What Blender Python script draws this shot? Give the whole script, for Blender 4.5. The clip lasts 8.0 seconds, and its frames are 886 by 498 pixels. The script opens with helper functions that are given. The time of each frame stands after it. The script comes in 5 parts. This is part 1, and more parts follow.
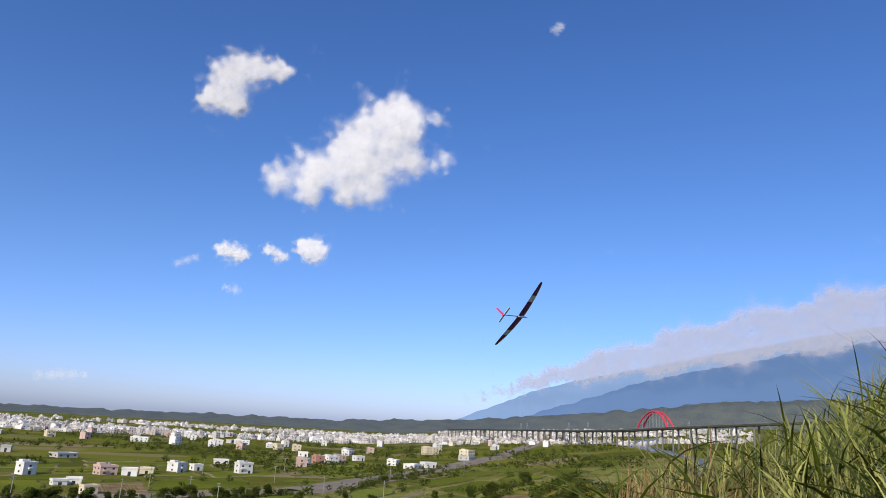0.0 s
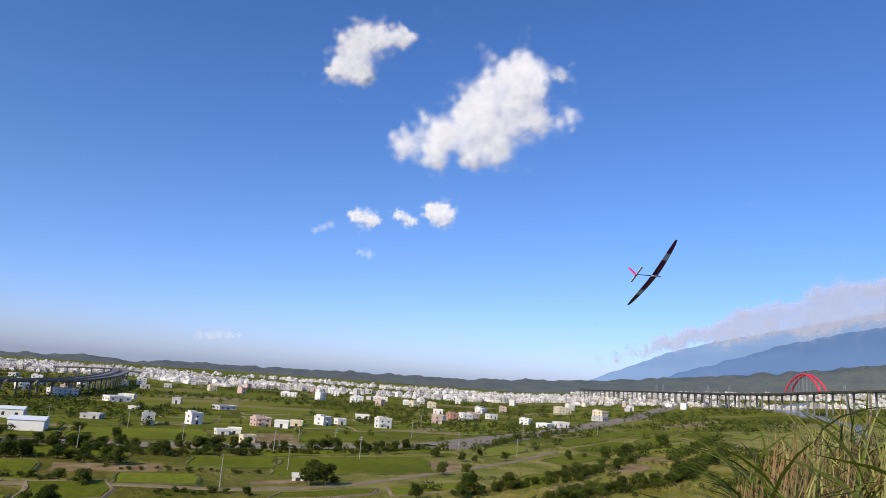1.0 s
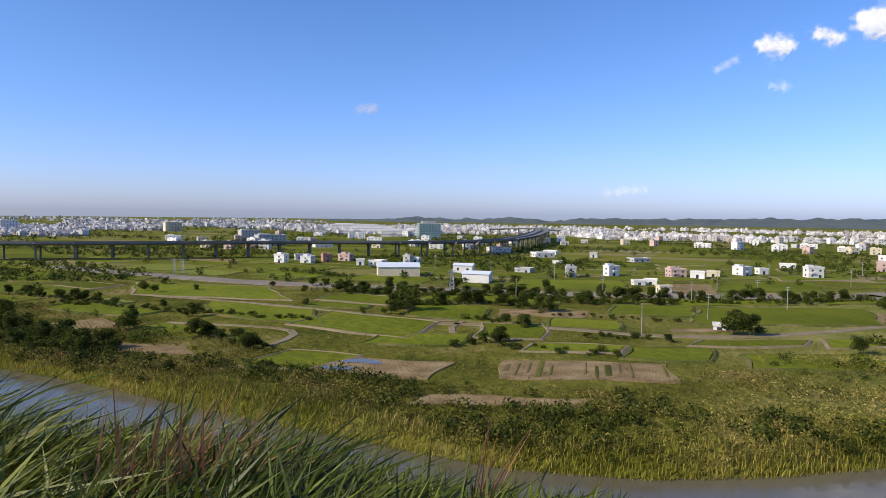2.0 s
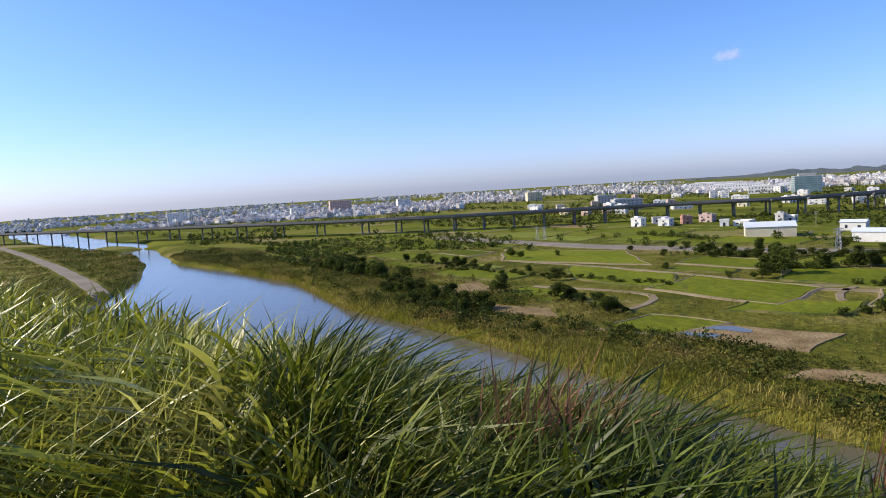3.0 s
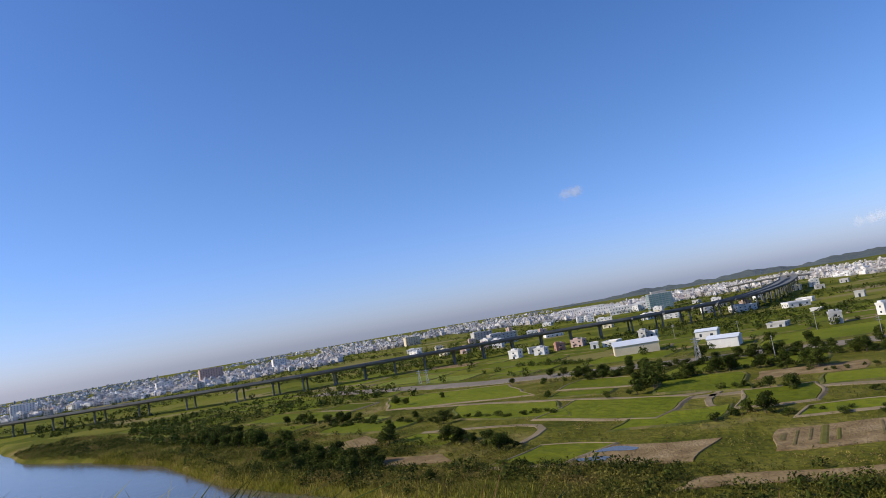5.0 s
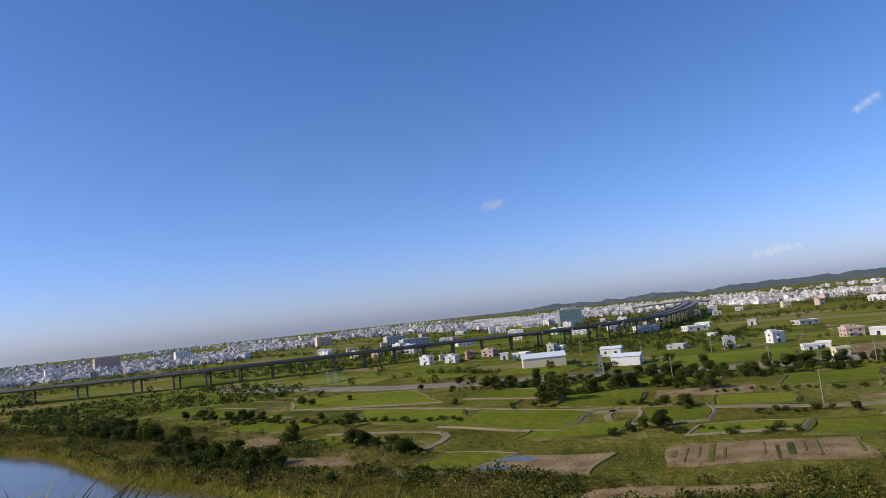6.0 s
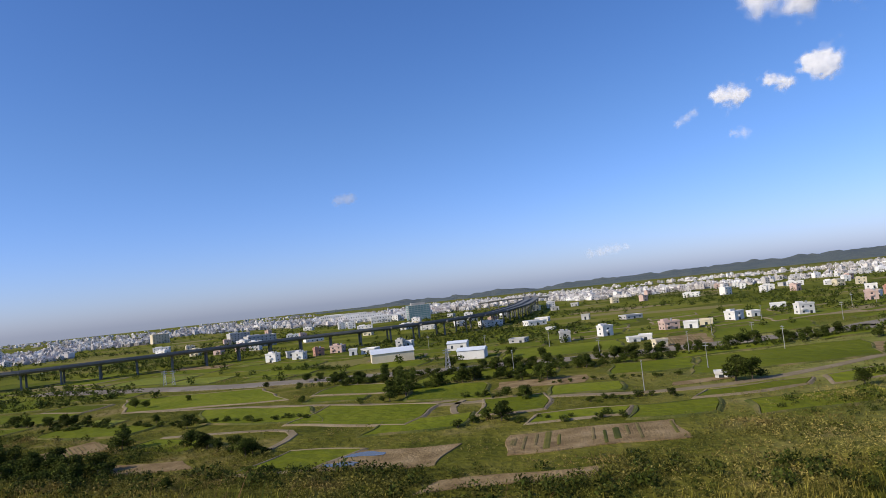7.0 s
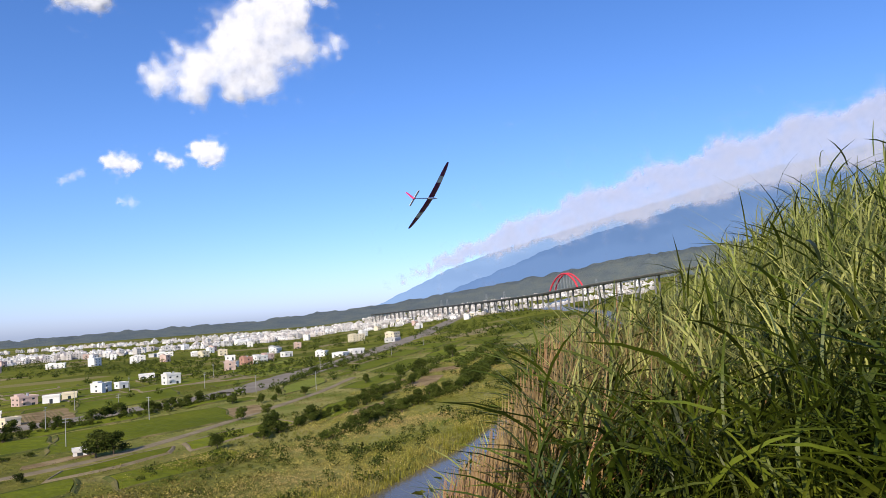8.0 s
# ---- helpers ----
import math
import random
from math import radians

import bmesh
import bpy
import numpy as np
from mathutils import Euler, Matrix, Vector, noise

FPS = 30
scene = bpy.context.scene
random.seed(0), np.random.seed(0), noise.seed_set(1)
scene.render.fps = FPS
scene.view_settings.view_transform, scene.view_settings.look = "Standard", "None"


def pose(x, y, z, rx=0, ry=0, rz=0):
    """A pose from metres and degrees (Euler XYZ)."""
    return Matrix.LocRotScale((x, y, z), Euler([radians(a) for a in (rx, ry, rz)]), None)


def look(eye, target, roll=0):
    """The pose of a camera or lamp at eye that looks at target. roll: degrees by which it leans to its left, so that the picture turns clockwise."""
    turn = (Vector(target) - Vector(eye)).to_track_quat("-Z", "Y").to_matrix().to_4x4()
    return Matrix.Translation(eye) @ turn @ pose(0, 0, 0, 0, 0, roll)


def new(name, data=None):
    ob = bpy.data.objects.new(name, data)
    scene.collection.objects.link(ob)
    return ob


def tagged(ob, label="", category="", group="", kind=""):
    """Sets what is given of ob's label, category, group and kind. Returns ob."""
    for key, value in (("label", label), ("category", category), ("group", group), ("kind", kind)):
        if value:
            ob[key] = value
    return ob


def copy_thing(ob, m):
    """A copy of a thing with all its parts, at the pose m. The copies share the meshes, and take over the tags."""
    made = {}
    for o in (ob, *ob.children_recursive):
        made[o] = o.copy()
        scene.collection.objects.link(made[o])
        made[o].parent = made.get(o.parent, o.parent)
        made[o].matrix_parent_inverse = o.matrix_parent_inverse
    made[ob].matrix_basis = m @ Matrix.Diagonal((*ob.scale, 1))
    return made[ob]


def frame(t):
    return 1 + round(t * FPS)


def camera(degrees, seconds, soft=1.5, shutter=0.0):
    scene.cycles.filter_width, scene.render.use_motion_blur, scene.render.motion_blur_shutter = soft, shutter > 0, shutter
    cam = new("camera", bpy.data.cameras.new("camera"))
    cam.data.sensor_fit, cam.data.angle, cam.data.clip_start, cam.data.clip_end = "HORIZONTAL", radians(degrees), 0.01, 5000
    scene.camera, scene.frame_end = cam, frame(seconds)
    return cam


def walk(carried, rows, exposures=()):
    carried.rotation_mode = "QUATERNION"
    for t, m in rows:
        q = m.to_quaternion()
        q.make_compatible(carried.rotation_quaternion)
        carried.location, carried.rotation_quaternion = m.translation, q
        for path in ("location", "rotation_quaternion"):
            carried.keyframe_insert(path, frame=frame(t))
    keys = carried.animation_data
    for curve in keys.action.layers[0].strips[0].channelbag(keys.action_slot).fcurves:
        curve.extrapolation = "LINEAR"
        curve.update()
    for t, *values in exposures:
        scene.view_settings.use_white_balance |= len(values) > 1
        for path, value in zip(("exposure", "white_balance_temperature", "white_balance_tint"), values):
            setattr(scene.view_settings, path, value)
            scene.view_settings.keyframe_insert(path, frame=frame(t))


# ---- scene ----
cam = camera(66, 8.0, soft=0.85)
EYE = (0.0, 0.0, 42.0)


def aim(yaw, pitch, roll):
    """The camera's pose at the eye: yaw clockwise from +y, pitch upward, roll to its right, in degrees."""
    a, p = radians(yaw), radians(pitch)
    way = Vector((math.sin(a) * math.cos(p), math.cos(a) * math.cos(p), math.sin(p)))
    return look(EYE, Vector(EYE) + way, -roll)


PATH = [
    (0.0, 41.52, 14.60, -3.49), (0.5, 34.05, 12.56, -4.96), (1.0, 30.85, 10.67, -4.21), (1.5, 19.87, 6.13, -3.57),
    (2.0, -1.56, -2.92, -0.70), (2.2, -11.52, -5.39, 0.80), (3.3, -32.15, -4.78, 3.70), (3.5, -31.95, -4.74, 4.06),
    (4.0, -31.18, -0.84, 5.60), (4.5, -27.98, 4.44, 10.05), (5.0, -19.35, 5.90, 9.85), (6.3, -9.55, 4.81, 5.52),
    (6.5, -6.21, 4.38, 5.45), (7.0, -0.17, 3.65, 6.05), (7.5, 13.45, 2.18, 8.60), (8.0, 49.15, 4.96, 4.00)]
walk(cam, [(t, aim(y, p, r)) for t, y, p, r in PATH], exposures=[(0.0, -0.18), (1.5, -0.08), (2.2, 0.08), (3.5, 0.25), (4.5, 0.0), (5.0, -0.2), (6.5, -0.28), (7.3, -0.1), (8.0, 0.1)])

# ---- light ----
SUN_AZ, SUN_EL = -115.0, 34.0
world = bpy.data.worlds.new("sky")
scene.world = world
world.use_nodes = True
wn = world.node_tree
sky = wn.nodes.new("ShaderNodeTexSky")
sky.sky_type, sky.sun_disc = "NISHITA", False
sky.sun_elevation, sky.sun_rotation = radians(SUN_EL), radians(SUN_AZ)
sky.altitude, sky.air_density, sky.dust_density, sky.ozone_density = 100, 1.0, 0.75, 1.3
tint = wn.nodes.new("ShaderNodeMix")
tint.data_type, tint.blend_type = "RGBA", "MULTIPLY"
tint.inputs["Factor"].default_value = 1
# humid air near the horizon: paler and more violet than the sky overhead
way_up = wn.nodes.new("ShaderNodeTexCoord")
height = wn.nodes.new("ShaderNodeSeparateXYZ")
wn.links.new(way_up.outputs["Generated"], height.inputs[0])
haze = wn.nodes.new("ShaderNodeMapRange")
haze.interpolation_type = "SMOOTHSTEP"
haze.inputs["From Min"].default_value, haze.inputs["From Max"].default_value = -0.02, 0.26
wn.links.new(height.outputs["Z"], haze.inputs["Value"])
hue = wn.nodes.new("ShaderNodeMix")
hue.data_type = "RGBA"
hue.inputs["A"].default_value, hue.inputs["B"].default_value = (0.75, 0.88, 1.52, 1), (0.79, 0.90, 1.25, 1)
wn.links.new(haze.outputs[0], hue.inputs["Factor"])
wn.links.new(hue.outputs["Result"], tint.inputs["B"])
deep = wn.nodes.new("ShaderNodeHueSaturation")
deep.inputs["Saturation"].default_value = 1.12
wn.links.new(sky.outputs["Color"], tint.inputs["A"])
wn.links.new(tint.outputs["Result"], deep.inputs["Color"])
wn.links.new(deep.outputs["Color"], wn.nodes["Background"].inputs["Color"])
wn.nodes["Background"].inputs["Strength"].default_value = 0.14
sun = new("sun", bpy.data.lights.new("sun", "SUN"))
sun.data.energy, sun.data.angle, sun.data.color = 4.8, radians(0.53), (1.0, 0.89, 0.69)
sa, se = radians(SUN_AZ), radians(SUN_EL)
SUN_WAY = Vector((math.sin(sa) * math.cos(se), math.cos(sa) * math.cos(se), math.sin(se)))
sun.matrix_world = look(SUN_WAY * 200, (0, 0, 0))


# ---- materials ----
def material(name, colors, scale=1.0, rough=0.8, bump=0.0, fine=0.0, island=0.0, each=0.0, metal=0.0, glow=0.0, thin=0.0, stretch=(1, 1, 1), spec=0.5):
    """colors: two to four base colours, mixed by noise of that scale (per metre). fine: strength of a second, ten times finer noise.
    island, each: random brightness for loose pieces and for objects. thin: share of light that passes through."""
    m = bpy.data.materials.new(name)
    m.use_nodes = True
    nt = m.node_tree
    n, l = nt.nodes, nt.links
    p = n["Principled BSDF"]
    p.inputs["Roughness"].default_value, p.inputs["Metallic"].default_value = rough, metal
    p.inputs["Specular IOR Level"].default_value = spec
    geo = n.new("ShaderNodeNewGeometry")
    mp = n.new("ShaderNodeMapping")
    mp.inputs["Scale"].default_value = stretch
    l.new(geo.outputs["Position"], mp.inputs["Vector"])
    no = n.new("ShaderNodeTexNoise")
    no.inputs["Scale"].default_value, no.inputs["Detail"].default_value = scale, 6
    l.new(mp.outputs[0], no.inputs["Vector"])
    ramp = n.new("ShaderNodeValToRGB")
    while len(ramp.color_ramp.elements) < len(colors):
        ramp.color_ramp.elements.new(0.5)
    for i, (e, c) in enumerate(zip(ramp.color_ramp.elements, colors)):
        e.position, e.color = 0.34 + 0.32 * i / max(1, len(colors) - 1), (*c, 1)
    l.new(no.outputs["Fac"], ramp.inputs[0])
    out = ramp.outputs[0]
    fn = n.new("ShaderNodeTexNoise")
    fn.inputs["Scale"].default_value, fn.inputs["Detail"].default_value = scale * 11, 5
    l.new(mp.outputs[0], fn.inputs["Vector"])

    def times(value_socket, low, high, col):
        r = n.new("ShaderNodeMapRange")
        r.inputs["To Min"].default_value, r.inputs["To Max"].default_value = low, high
        l.new(value_socket, r.inputs["Value"])
        mx = n.new("ShaderNodeMix")
        mx.data_type, mx.blend_type = "RGBA", "MULTIPLY"
        mx.inputs["Factor"].default_value = 1
        l.new(col, mx.inputs["A"])
        l.new(r.outputs[0], mx.inputs["B"])
        return mx.outputs["Result"]
    if fine:
        out = times(fn.outputs["Fac"], 1 - fine, 1 + fine, out)
    if island:
        out = times(geo.outputs["Random Per Island"], 1 - island, 1 + island, out)
    if each:
        oi = n.new("ShaderNodeObjectInfo")
        out = times(oi.outputs["Random"], 1 - each, 1 + each, out)
    l.new(out, p.inputs["Base Color"])
    if bump:
        b = n.new("ShaderNodeBump")
        b.inputs["Strength"].default_value, b.inputs["Distance"].default_value = bump, 0.3 / scale
        l.new(fn.outputs["Fac"], b.inputs["Height"])
        l.new(b.outputs[0], p.inputs["Normal"])
    if glow:
        l.new(out, p.inputs["Emission Color"])
        p.inputs["Emission Strength"].default_value = glow
    if thin:
        tr = n.new("ShaderNodeBsdfTranslucent")
        l.new(out, tr.inputs["Color"])
        ms = n.new("ShaderNodeMixShader")
        ms.inputs[0].default_value = thin
        l.new(p.outputs[0], ms.inputs[1])
        l.new(tr.outputs[0], ms.inputs[2])
        l.new(ms.outputs[0], n["Material Output"].inputs["Surface"])
    return m


M = {}
M["water"] = material("river_water", [(0.105, 0.09, 0.06), (0.13, 0.115, 0.075)], 0.02, 0.14, 0.012, spec=0.32)
M["road"] = material("gravel_road", [(0.20, 0.17, 0.13), (0.27, 0.23, 0.18)], 0.05, 0.95, 0.2, 0.15, spec=0.05)
M["track"] = material("dirt_track", [(0.20, 0.155, 0.09), (0.27, 0.215, 0.135)], 0.1, 0.95, 0.2, 0.15, spec=0.05)
M["soil"] = material("bare_soil", [(0.17, 0.115, 0.055), (0.25, 0.175, 0.085), (0.32, 0.235, 0.125)], 0.12, 0.95, 0.4, 0.25, spec=0.05)
M["bund"] = material("grassy_bund", [(0.06, 0.075, 0.014), (0.10, 0.105, 0.025), (0.19, 0.15, 0.06)], 0.09, 0.95, 0.3, 0.25, spec=0.1)
M["furrow"] = material("dark_furrow_soil", [(0.12, 0.11, 0.035), (0.17, 0.13, 0.06), (0.22, 0.165, 0.08)], 0.12, 0.95, 0.3, 0.2, spec=0.05)
M["paddy"] = material("paddy_rice", [(0.095, 0.112, 0.008), (0.118, 0.136, 0.010), (0.146, 0.157, 0.014)], 0.02, 0.9, 0.2, 0.12, each=0.22, spec=0.04)
M["paddy_pale"] = material("paddy_ripening", [(0.16, 0.185, 0.015), (0.21, 0.22, 0.025)], 0.04, 0.9, 0.5, 0.2, each=0.1, spec=0.15)
M["concrete"] = material("concrete", [(0.30, 0.29, 0.27), (0.38, 0.37, 0.34)], 0.08, 0.85, 0.1, 0.12)
# darker concrete for the bridges: shade under the girders is put into the colour
M["concrete_shaded"] = material("shaded_concrete", [(0.13, 0.13, 0.125), (0.18, 0.18, 0.17)], 0.08, 0.9, 0.1, 0.12)
M["asphalt"] = material("asphalt", [(0.05, 0.05, 0.05), (0.065, 0.065, 0.065)], 0.1, 0.9, 0.1, 0.1)
M["leaf"] = material("foliage", [(0.035, 0.05, 0.008), (0.06, 0.078, 0.012), (0.095, 0.11, 0.02)], 0.25, 0.7, 0, 0.2, island=0.5, each=0.3, thin=0.15, spec=0.08)
M["brush"] = material("brush_leaves", [(0.066, 0.075, 0.013), (0.112, 0.112, 0.02), (0.17, 0.15, 0.035), (0.25, 0.175, 0.06)], 0.035, 0.75, 0, 0.2, island=0.5, thin=0.2, spec=0.08)
M["reedgrass"] = material("reed_grass", [(0.16, 0.17, 0.028), (0.27, 0.245, 0.05), (0.39, 0.32, 0.09), (0.44, 0.33, 0.12)], 0.03, 0.75, 0, 0.2, island=0.35, thin=0.25, spec=0.08)
M["bark"] = material("bark", [(0.09, 0.065, 0.045), (0.14, 0.10, 0.07)], 3, 0.9, 0.3)
# forest green shifted to blue-grey: distance haze is put into the base colour
M["hill"] = material("hazy_wooded_hill", [(0.12, 0.145, 0.15), (0.14, 0.165, 0.16), (0.16, 0.18, 0.16)], 0.012, 0.95, 0.8, 0.4, spec=0.1)
M["red"] = material("red_painted_steel", [(0.62, 0.03, 0.05), (0.70, 0.05, 0.07)], 0.3, 0.45)
M["steel"] = material("galvanised_steel", [(0.35, 0.36, 0.37), (0.45, 0.45, 0.46)], 0.5, 0.5, metal=0.4)
M["glass"] = material("window_glass", [(0.03, 0.04, 0.05), (0.05, 0.06, 0.07)], 0.3, 0.12)
M["glass_green"] = material("curtain_wall_glass", [(0.16, 0.26, 0.26), (0.24, 0.34, 0.33)], 0.05, 0.2)
WALLS = {"white": (0.80, 0.77, 0.72), "cream": (0.74, 0.64, 0.45), "pink": (0.60, 0.43, 0.36), "grey": (0.52, 0.50, 0.47), "brick": (0.46, 0.24, 0.17)}
for k, c in WALLS.items():
    M[k] = material(k + "_wall", [tuple(v * 0.86 for v in c), c], 0.15, 0.85, 0.1, 0.1, each=0.08)
M["town"] = material("town_walls", [(0.40, 0.36, 0.32), (0.56, 0.52, 0.48), (0.70, 0.68, 0.65)], 0.011, 0.85, 0, 0.1, island=0.4)
M["town_roof"] = material("town_roofs", [(0.40, 0.19, 0.14), (0.48, 0.43, 0.40), (0.66, 0.64, 0.62), (0.34, 0.40, 0.46)], 0.013, 0.8, 0, 0.1, island=0.35)
M["roof_metal"] = material("sheet_metal_roof", [(0.62, 0.66, 0.70), (0.72, 0.75, 0.78)], 0.1, 0.45, 0.1, 0.06)
# base colour lowered for the shaded hollow of the bank
M["grass"] = material("slope_grass", [(0.04, 0.06, 0.005), (0.08, 0.10, 0.008), (0.165, 0.17, 0.02)], 0.9, 0.45, 0, 0.15, island=0.65, thin=0.2, spec=0.25)
# darker grass for the crest's centre: shade is put into the colour
M["grass_shaded"] = material("shaded_grass", [(0.045, 0.07, 0.004), (0.08, 0.108, 0.006), (0.15, 0.165, 0.015)], 0.7, 0.5, 0, 0.15, island=0.6, thin=0.3, spec=0.22)
M["grass_shiny"] = material("broad_grass_leaf", [(0.15, 0.17, 0.014), (0.26, 0.268, 0.03), (0.46, 0.43, 0.12)], 0.8, 0.36, 0, 0.15, island=0.6, thin=0.4, spec=0.35)
M["grass_dry"] = material("dry_grass", [(0.24, 0.10, 0.035), (0.34, 0.17, 0.07), (0.30, 0.21, 0.07)], 0.8, 0.6, 0, 0.15, island=0.4, thin=0.3)
M["seed"] = material("grass_seed_heads", [(0.27, 0.29, 0.06), (0.39, 0.38, 0.11)], 0.8, 0.7, 0, 0.15, island=0.4, thin=0.35)
M["reed"] = material("reeds", [(0.17, 0.17, 0.02), (0.26, 0.235, 0.036), (0.34, 0.27, 0.07)], 0.05, 0.7, 0, 0.2, island=0.4, thin=0.3, spec=0.08)
M["plume"] = material("reddish_plumes", [(0.24, 0.10, 0.05), (0.34, 0.17, 0.09)], 0.8, 0.8, 0, 0.15, island=0.4, thin=0.3)


# ---- building blocks ----
def mesh_object(name, verts, faces, mat, parent=None, label="", smooth=False):
    me = bpy.data.meshes.new(name)
    me.from_pydata([tuple(v) for v in verts], [], [tuple(f) for f in faces])
    me.materials.append(mat)
    if smooth:
        me.shade_smooth()
    ob = new(name, me)
    ob.parent = parent
    return tagged(ob, label)


def part(name, bm, mat, parent, label=""):
    """One bmesh as one mesh object under a thing or a part."""
    me = bpy.data.meshes.new(name)
    bm.to_mesh(me)
    bm.free()
    me.materials.append(mat)
    ob = new(name, me)
    ob.parent = parent
    return tagged(ob, label)


def thing(name, m, label, category, group="", kind=""):
    ob = new(name)
    ob.empty_display_size = 0.3
    ob.matrix_world = m
    return tagged(ob, label, category, group, kind)


def box(bm, x0, y0, z0, x1, y1, z1, bevel=0.0):
    r = bmesh.ops.create_cube(bm, size=1, matrix=Matrix.LocRotScale(((x0 + x1) / 2, (y0 + y1) / 2, (z0 + z1) / 2), None, (x1 - x0, y1 - y0, z1 - z0)))
    if bevel:
        es = list({e for v in r["verts"] for e in v.link_edges})
        bmesh.ops.bevel(bm, geom=es, offset=bevel, segments=1, affect="EDGES")
    return bm


def rod(bm, a, b, r0, r1, sides=6):
    a, b = Vector(a), Vector(b)
    q = (b - a).to_track_quat("Z", "Y").to_matrix().to_4x4()
    bmesh.ops.create_cone(bm, cap_ends=True, segments=sides, radius1=r0, radius2=r1, depth=(b - a).length,
                          matrix=Matrix.Translation((a + b) / 2) @ q)
    return bm


# ---- terrain ----
FAR_X = [-4900, -1100, -720, -426, -342, -250, -168, -99, -64, -23, 9, 33, 58, 86, 117, 161, 400, 800, 1240, 1700, 4900]
FAR_Y = [2400, 660, 510, 328, 301, 263, 205, 174, 155, 134, 119, 116, 119, 127, 128, 137, 222, 430, 835, 1000, 1600]
NEAR_X = [-4900, -1100, -700, -545, -449, -375, -300, -200, -120, -60, 0, 60, 120, 200, 440, 850, 1240, 1700, 4900]
NEAR_Y = [2250, 570, 425, 378, 318, 262, 186, 128, 98, 84, 76, 76, 82, 104, 216, 436, 745, 900, 1500]
C38, S38 = math.cos(radians(38)), math.sin(radians(38))


def valley(x, y):
    """The valley floor: flat, climbing gently to the east."""
    p = x * C38 - y * S38
    return np.maximum(0, 0.035 * (np.sqrt(p * p + 3600) + p) - 2.1)


def ground_z(x, y):
    x, y = np.asarray(x, float), np.asarray(y, float)
    z = valley(x, y)
    yf, yn = np.interp(x, FAR_X, FAR_Y), np.interp(x, NEAR_X, NEAR_Y)
    inside = np.minimum(yf - y, y - yn)
    bed = z - 6.0 + 5.0 * np.clip(np.sin(x * 0.021) * np.sin(y * 0.055 + x * 0.02) * 1.6, 0, 1) * (x < -410) * (x > -900)
    z = z + (bed - z) * np.clip((inside + 4) / 8, 0, 1)
    edge = np.where(x < 0, 3.2 - 0.13 * np.maximum(x, -40), 3.2 - 0.12 * np.minimum(x, 14))
    top = 40.3 + 0.13 * np.clip(x - 1.5, 0, 9) - 0.5 * np.clip(-14 - x, 0, 90) - 0.35 * np.clip(x - 70, 0, 150)
    s = y - edge
    hill = top - 0.82 * (np.sqrt(s * s + 1.0) + s) / 2 + 0.35
    hill = hill + 0.12 * np.sin(x * 1.7 + y) * np.sin(y * 1.3 - x * 0.4)
    return np.maximum(z, hill)


def gz(x, y):
    return float(ground_z(x, y))


def ground_material():
    m = material("meadow_ground", [(0.066, 0.072, 0.010), (0.10, 0.10, 0.014), (0.145, 0.134, 0.024), (0.22, 0.175, 0.065)], 0.03, 0.95, 0.3, 0.35, spec=0.03)
    nt = m.node_tree
    n, l = nt.nodes, nt.links
    geo = n.new("ShaderNodeNewGeometry")
    mp = n.new("ShaderNodeMapping")
    mp.inputs["Scale"].default_value = (0.011, 0.022, 0)
    mp.inputs["Rotation"].default_value = (0, 0, 0.25)
    l.new(geo.outputs["Position"], mp.inputs[0])
    vo = n.new("ShaderNodeTexVoronoi")
    vo.inputs["Scale"].default_value, vo.inputs["Randomness"].default_value = 1, 0.75
    l.new(mp.outputs[0], vo.inputs["Vector"])
    sep = n.new("ShaderNodeSeparateColor")
    l.new(vo.outputs["Color"], sep.inputs[0])
    ramp = n.new("ShaderNodeValToRGB")
    for _ in range(3):
        ramp.color_ramp.elements.new(0.5)
    for e, (pos, c) in zip(ramp.color_ramp.elements, [(0, (0.085, 0.095, 0.012)), (0.4, (0.122, 0.132, 0.014)), (0.7, (0.16, 0.165, 0.02)), (0.87, (0.18, 0.165, 0.04)), (1, (0.25, 0.20, 0.10))]):
        e.position, e.color = pos, (*c, 1)
    l.new(sep.outputs[0], ramp.inputs[0])
    # farmland covers the plain beyond the scrub
    sx = n.new("ShaderNodeSeparateXYZ")
    l.new(geo.outputs["Position"], sx.inputs[0])
    mr = n.new("ShaderNodeMapRange")
    mr.inputs["From Min"].default_value, mr.inputs["From Max"].default_value = 380, 440
    l.new(sx.outputs["Y"], mr.inputs["Value"])
    mx = n.new("ShaderNodeMix")
    mx.data_type = "RGBA"
    p = n["Principled BSDF"]
    old = p.inputs["Base Color"].links[0].from_socket
    # olive reed grass takes over from green scrub towards the east
    east = n.new("ShaderNodeMapRange")
    east.inputs["From Min"].default_value, east.inputs["From Max"].default_value = 50, 150
    l.new(sx.outputs["X"], east.inputs["Value"])
    far_noise = n.new("ShaderNodeTexNoise")
    far_noise.inputs["Scale"].default_value, far_noise.inputs["Detail"].default_value = 0.045, 6
    l.new(geo.outputs["Position"], far_noise.inputs["Vector"])
    olive = n.new("ShaderNodeValToRGB")
    for e, (pos, c) in zip(olive.color_ramp.elements, [(0.36, (0.14, 0.16, 0.027)), (0.66, (0.29, 0.255, 0.085))]):
        e.position, e.color = pos, (*c, 1)
    l.new(far_noise.outputs["Fac"], olive.inputs[0])
    side = n.new("ShaderNodeMix")
    side.data_type = "RGBA"
    l.new(east.outputs[0], side.inputs["Factor"])
    l.new(old, side.inputs["A"])
    l.new(olive.outputs[0], side.inputs["B"])
    l.new(mr.outputs[0], mx.inputs["Factor"])
    l.new(side.outputs["Result"], mx.inputs["A"])
    l.new(ramp.outputs[0], mx.inputs["B"])
    l.new(mx.outputs["Result"], p.inputs["Base Color"])
    return m


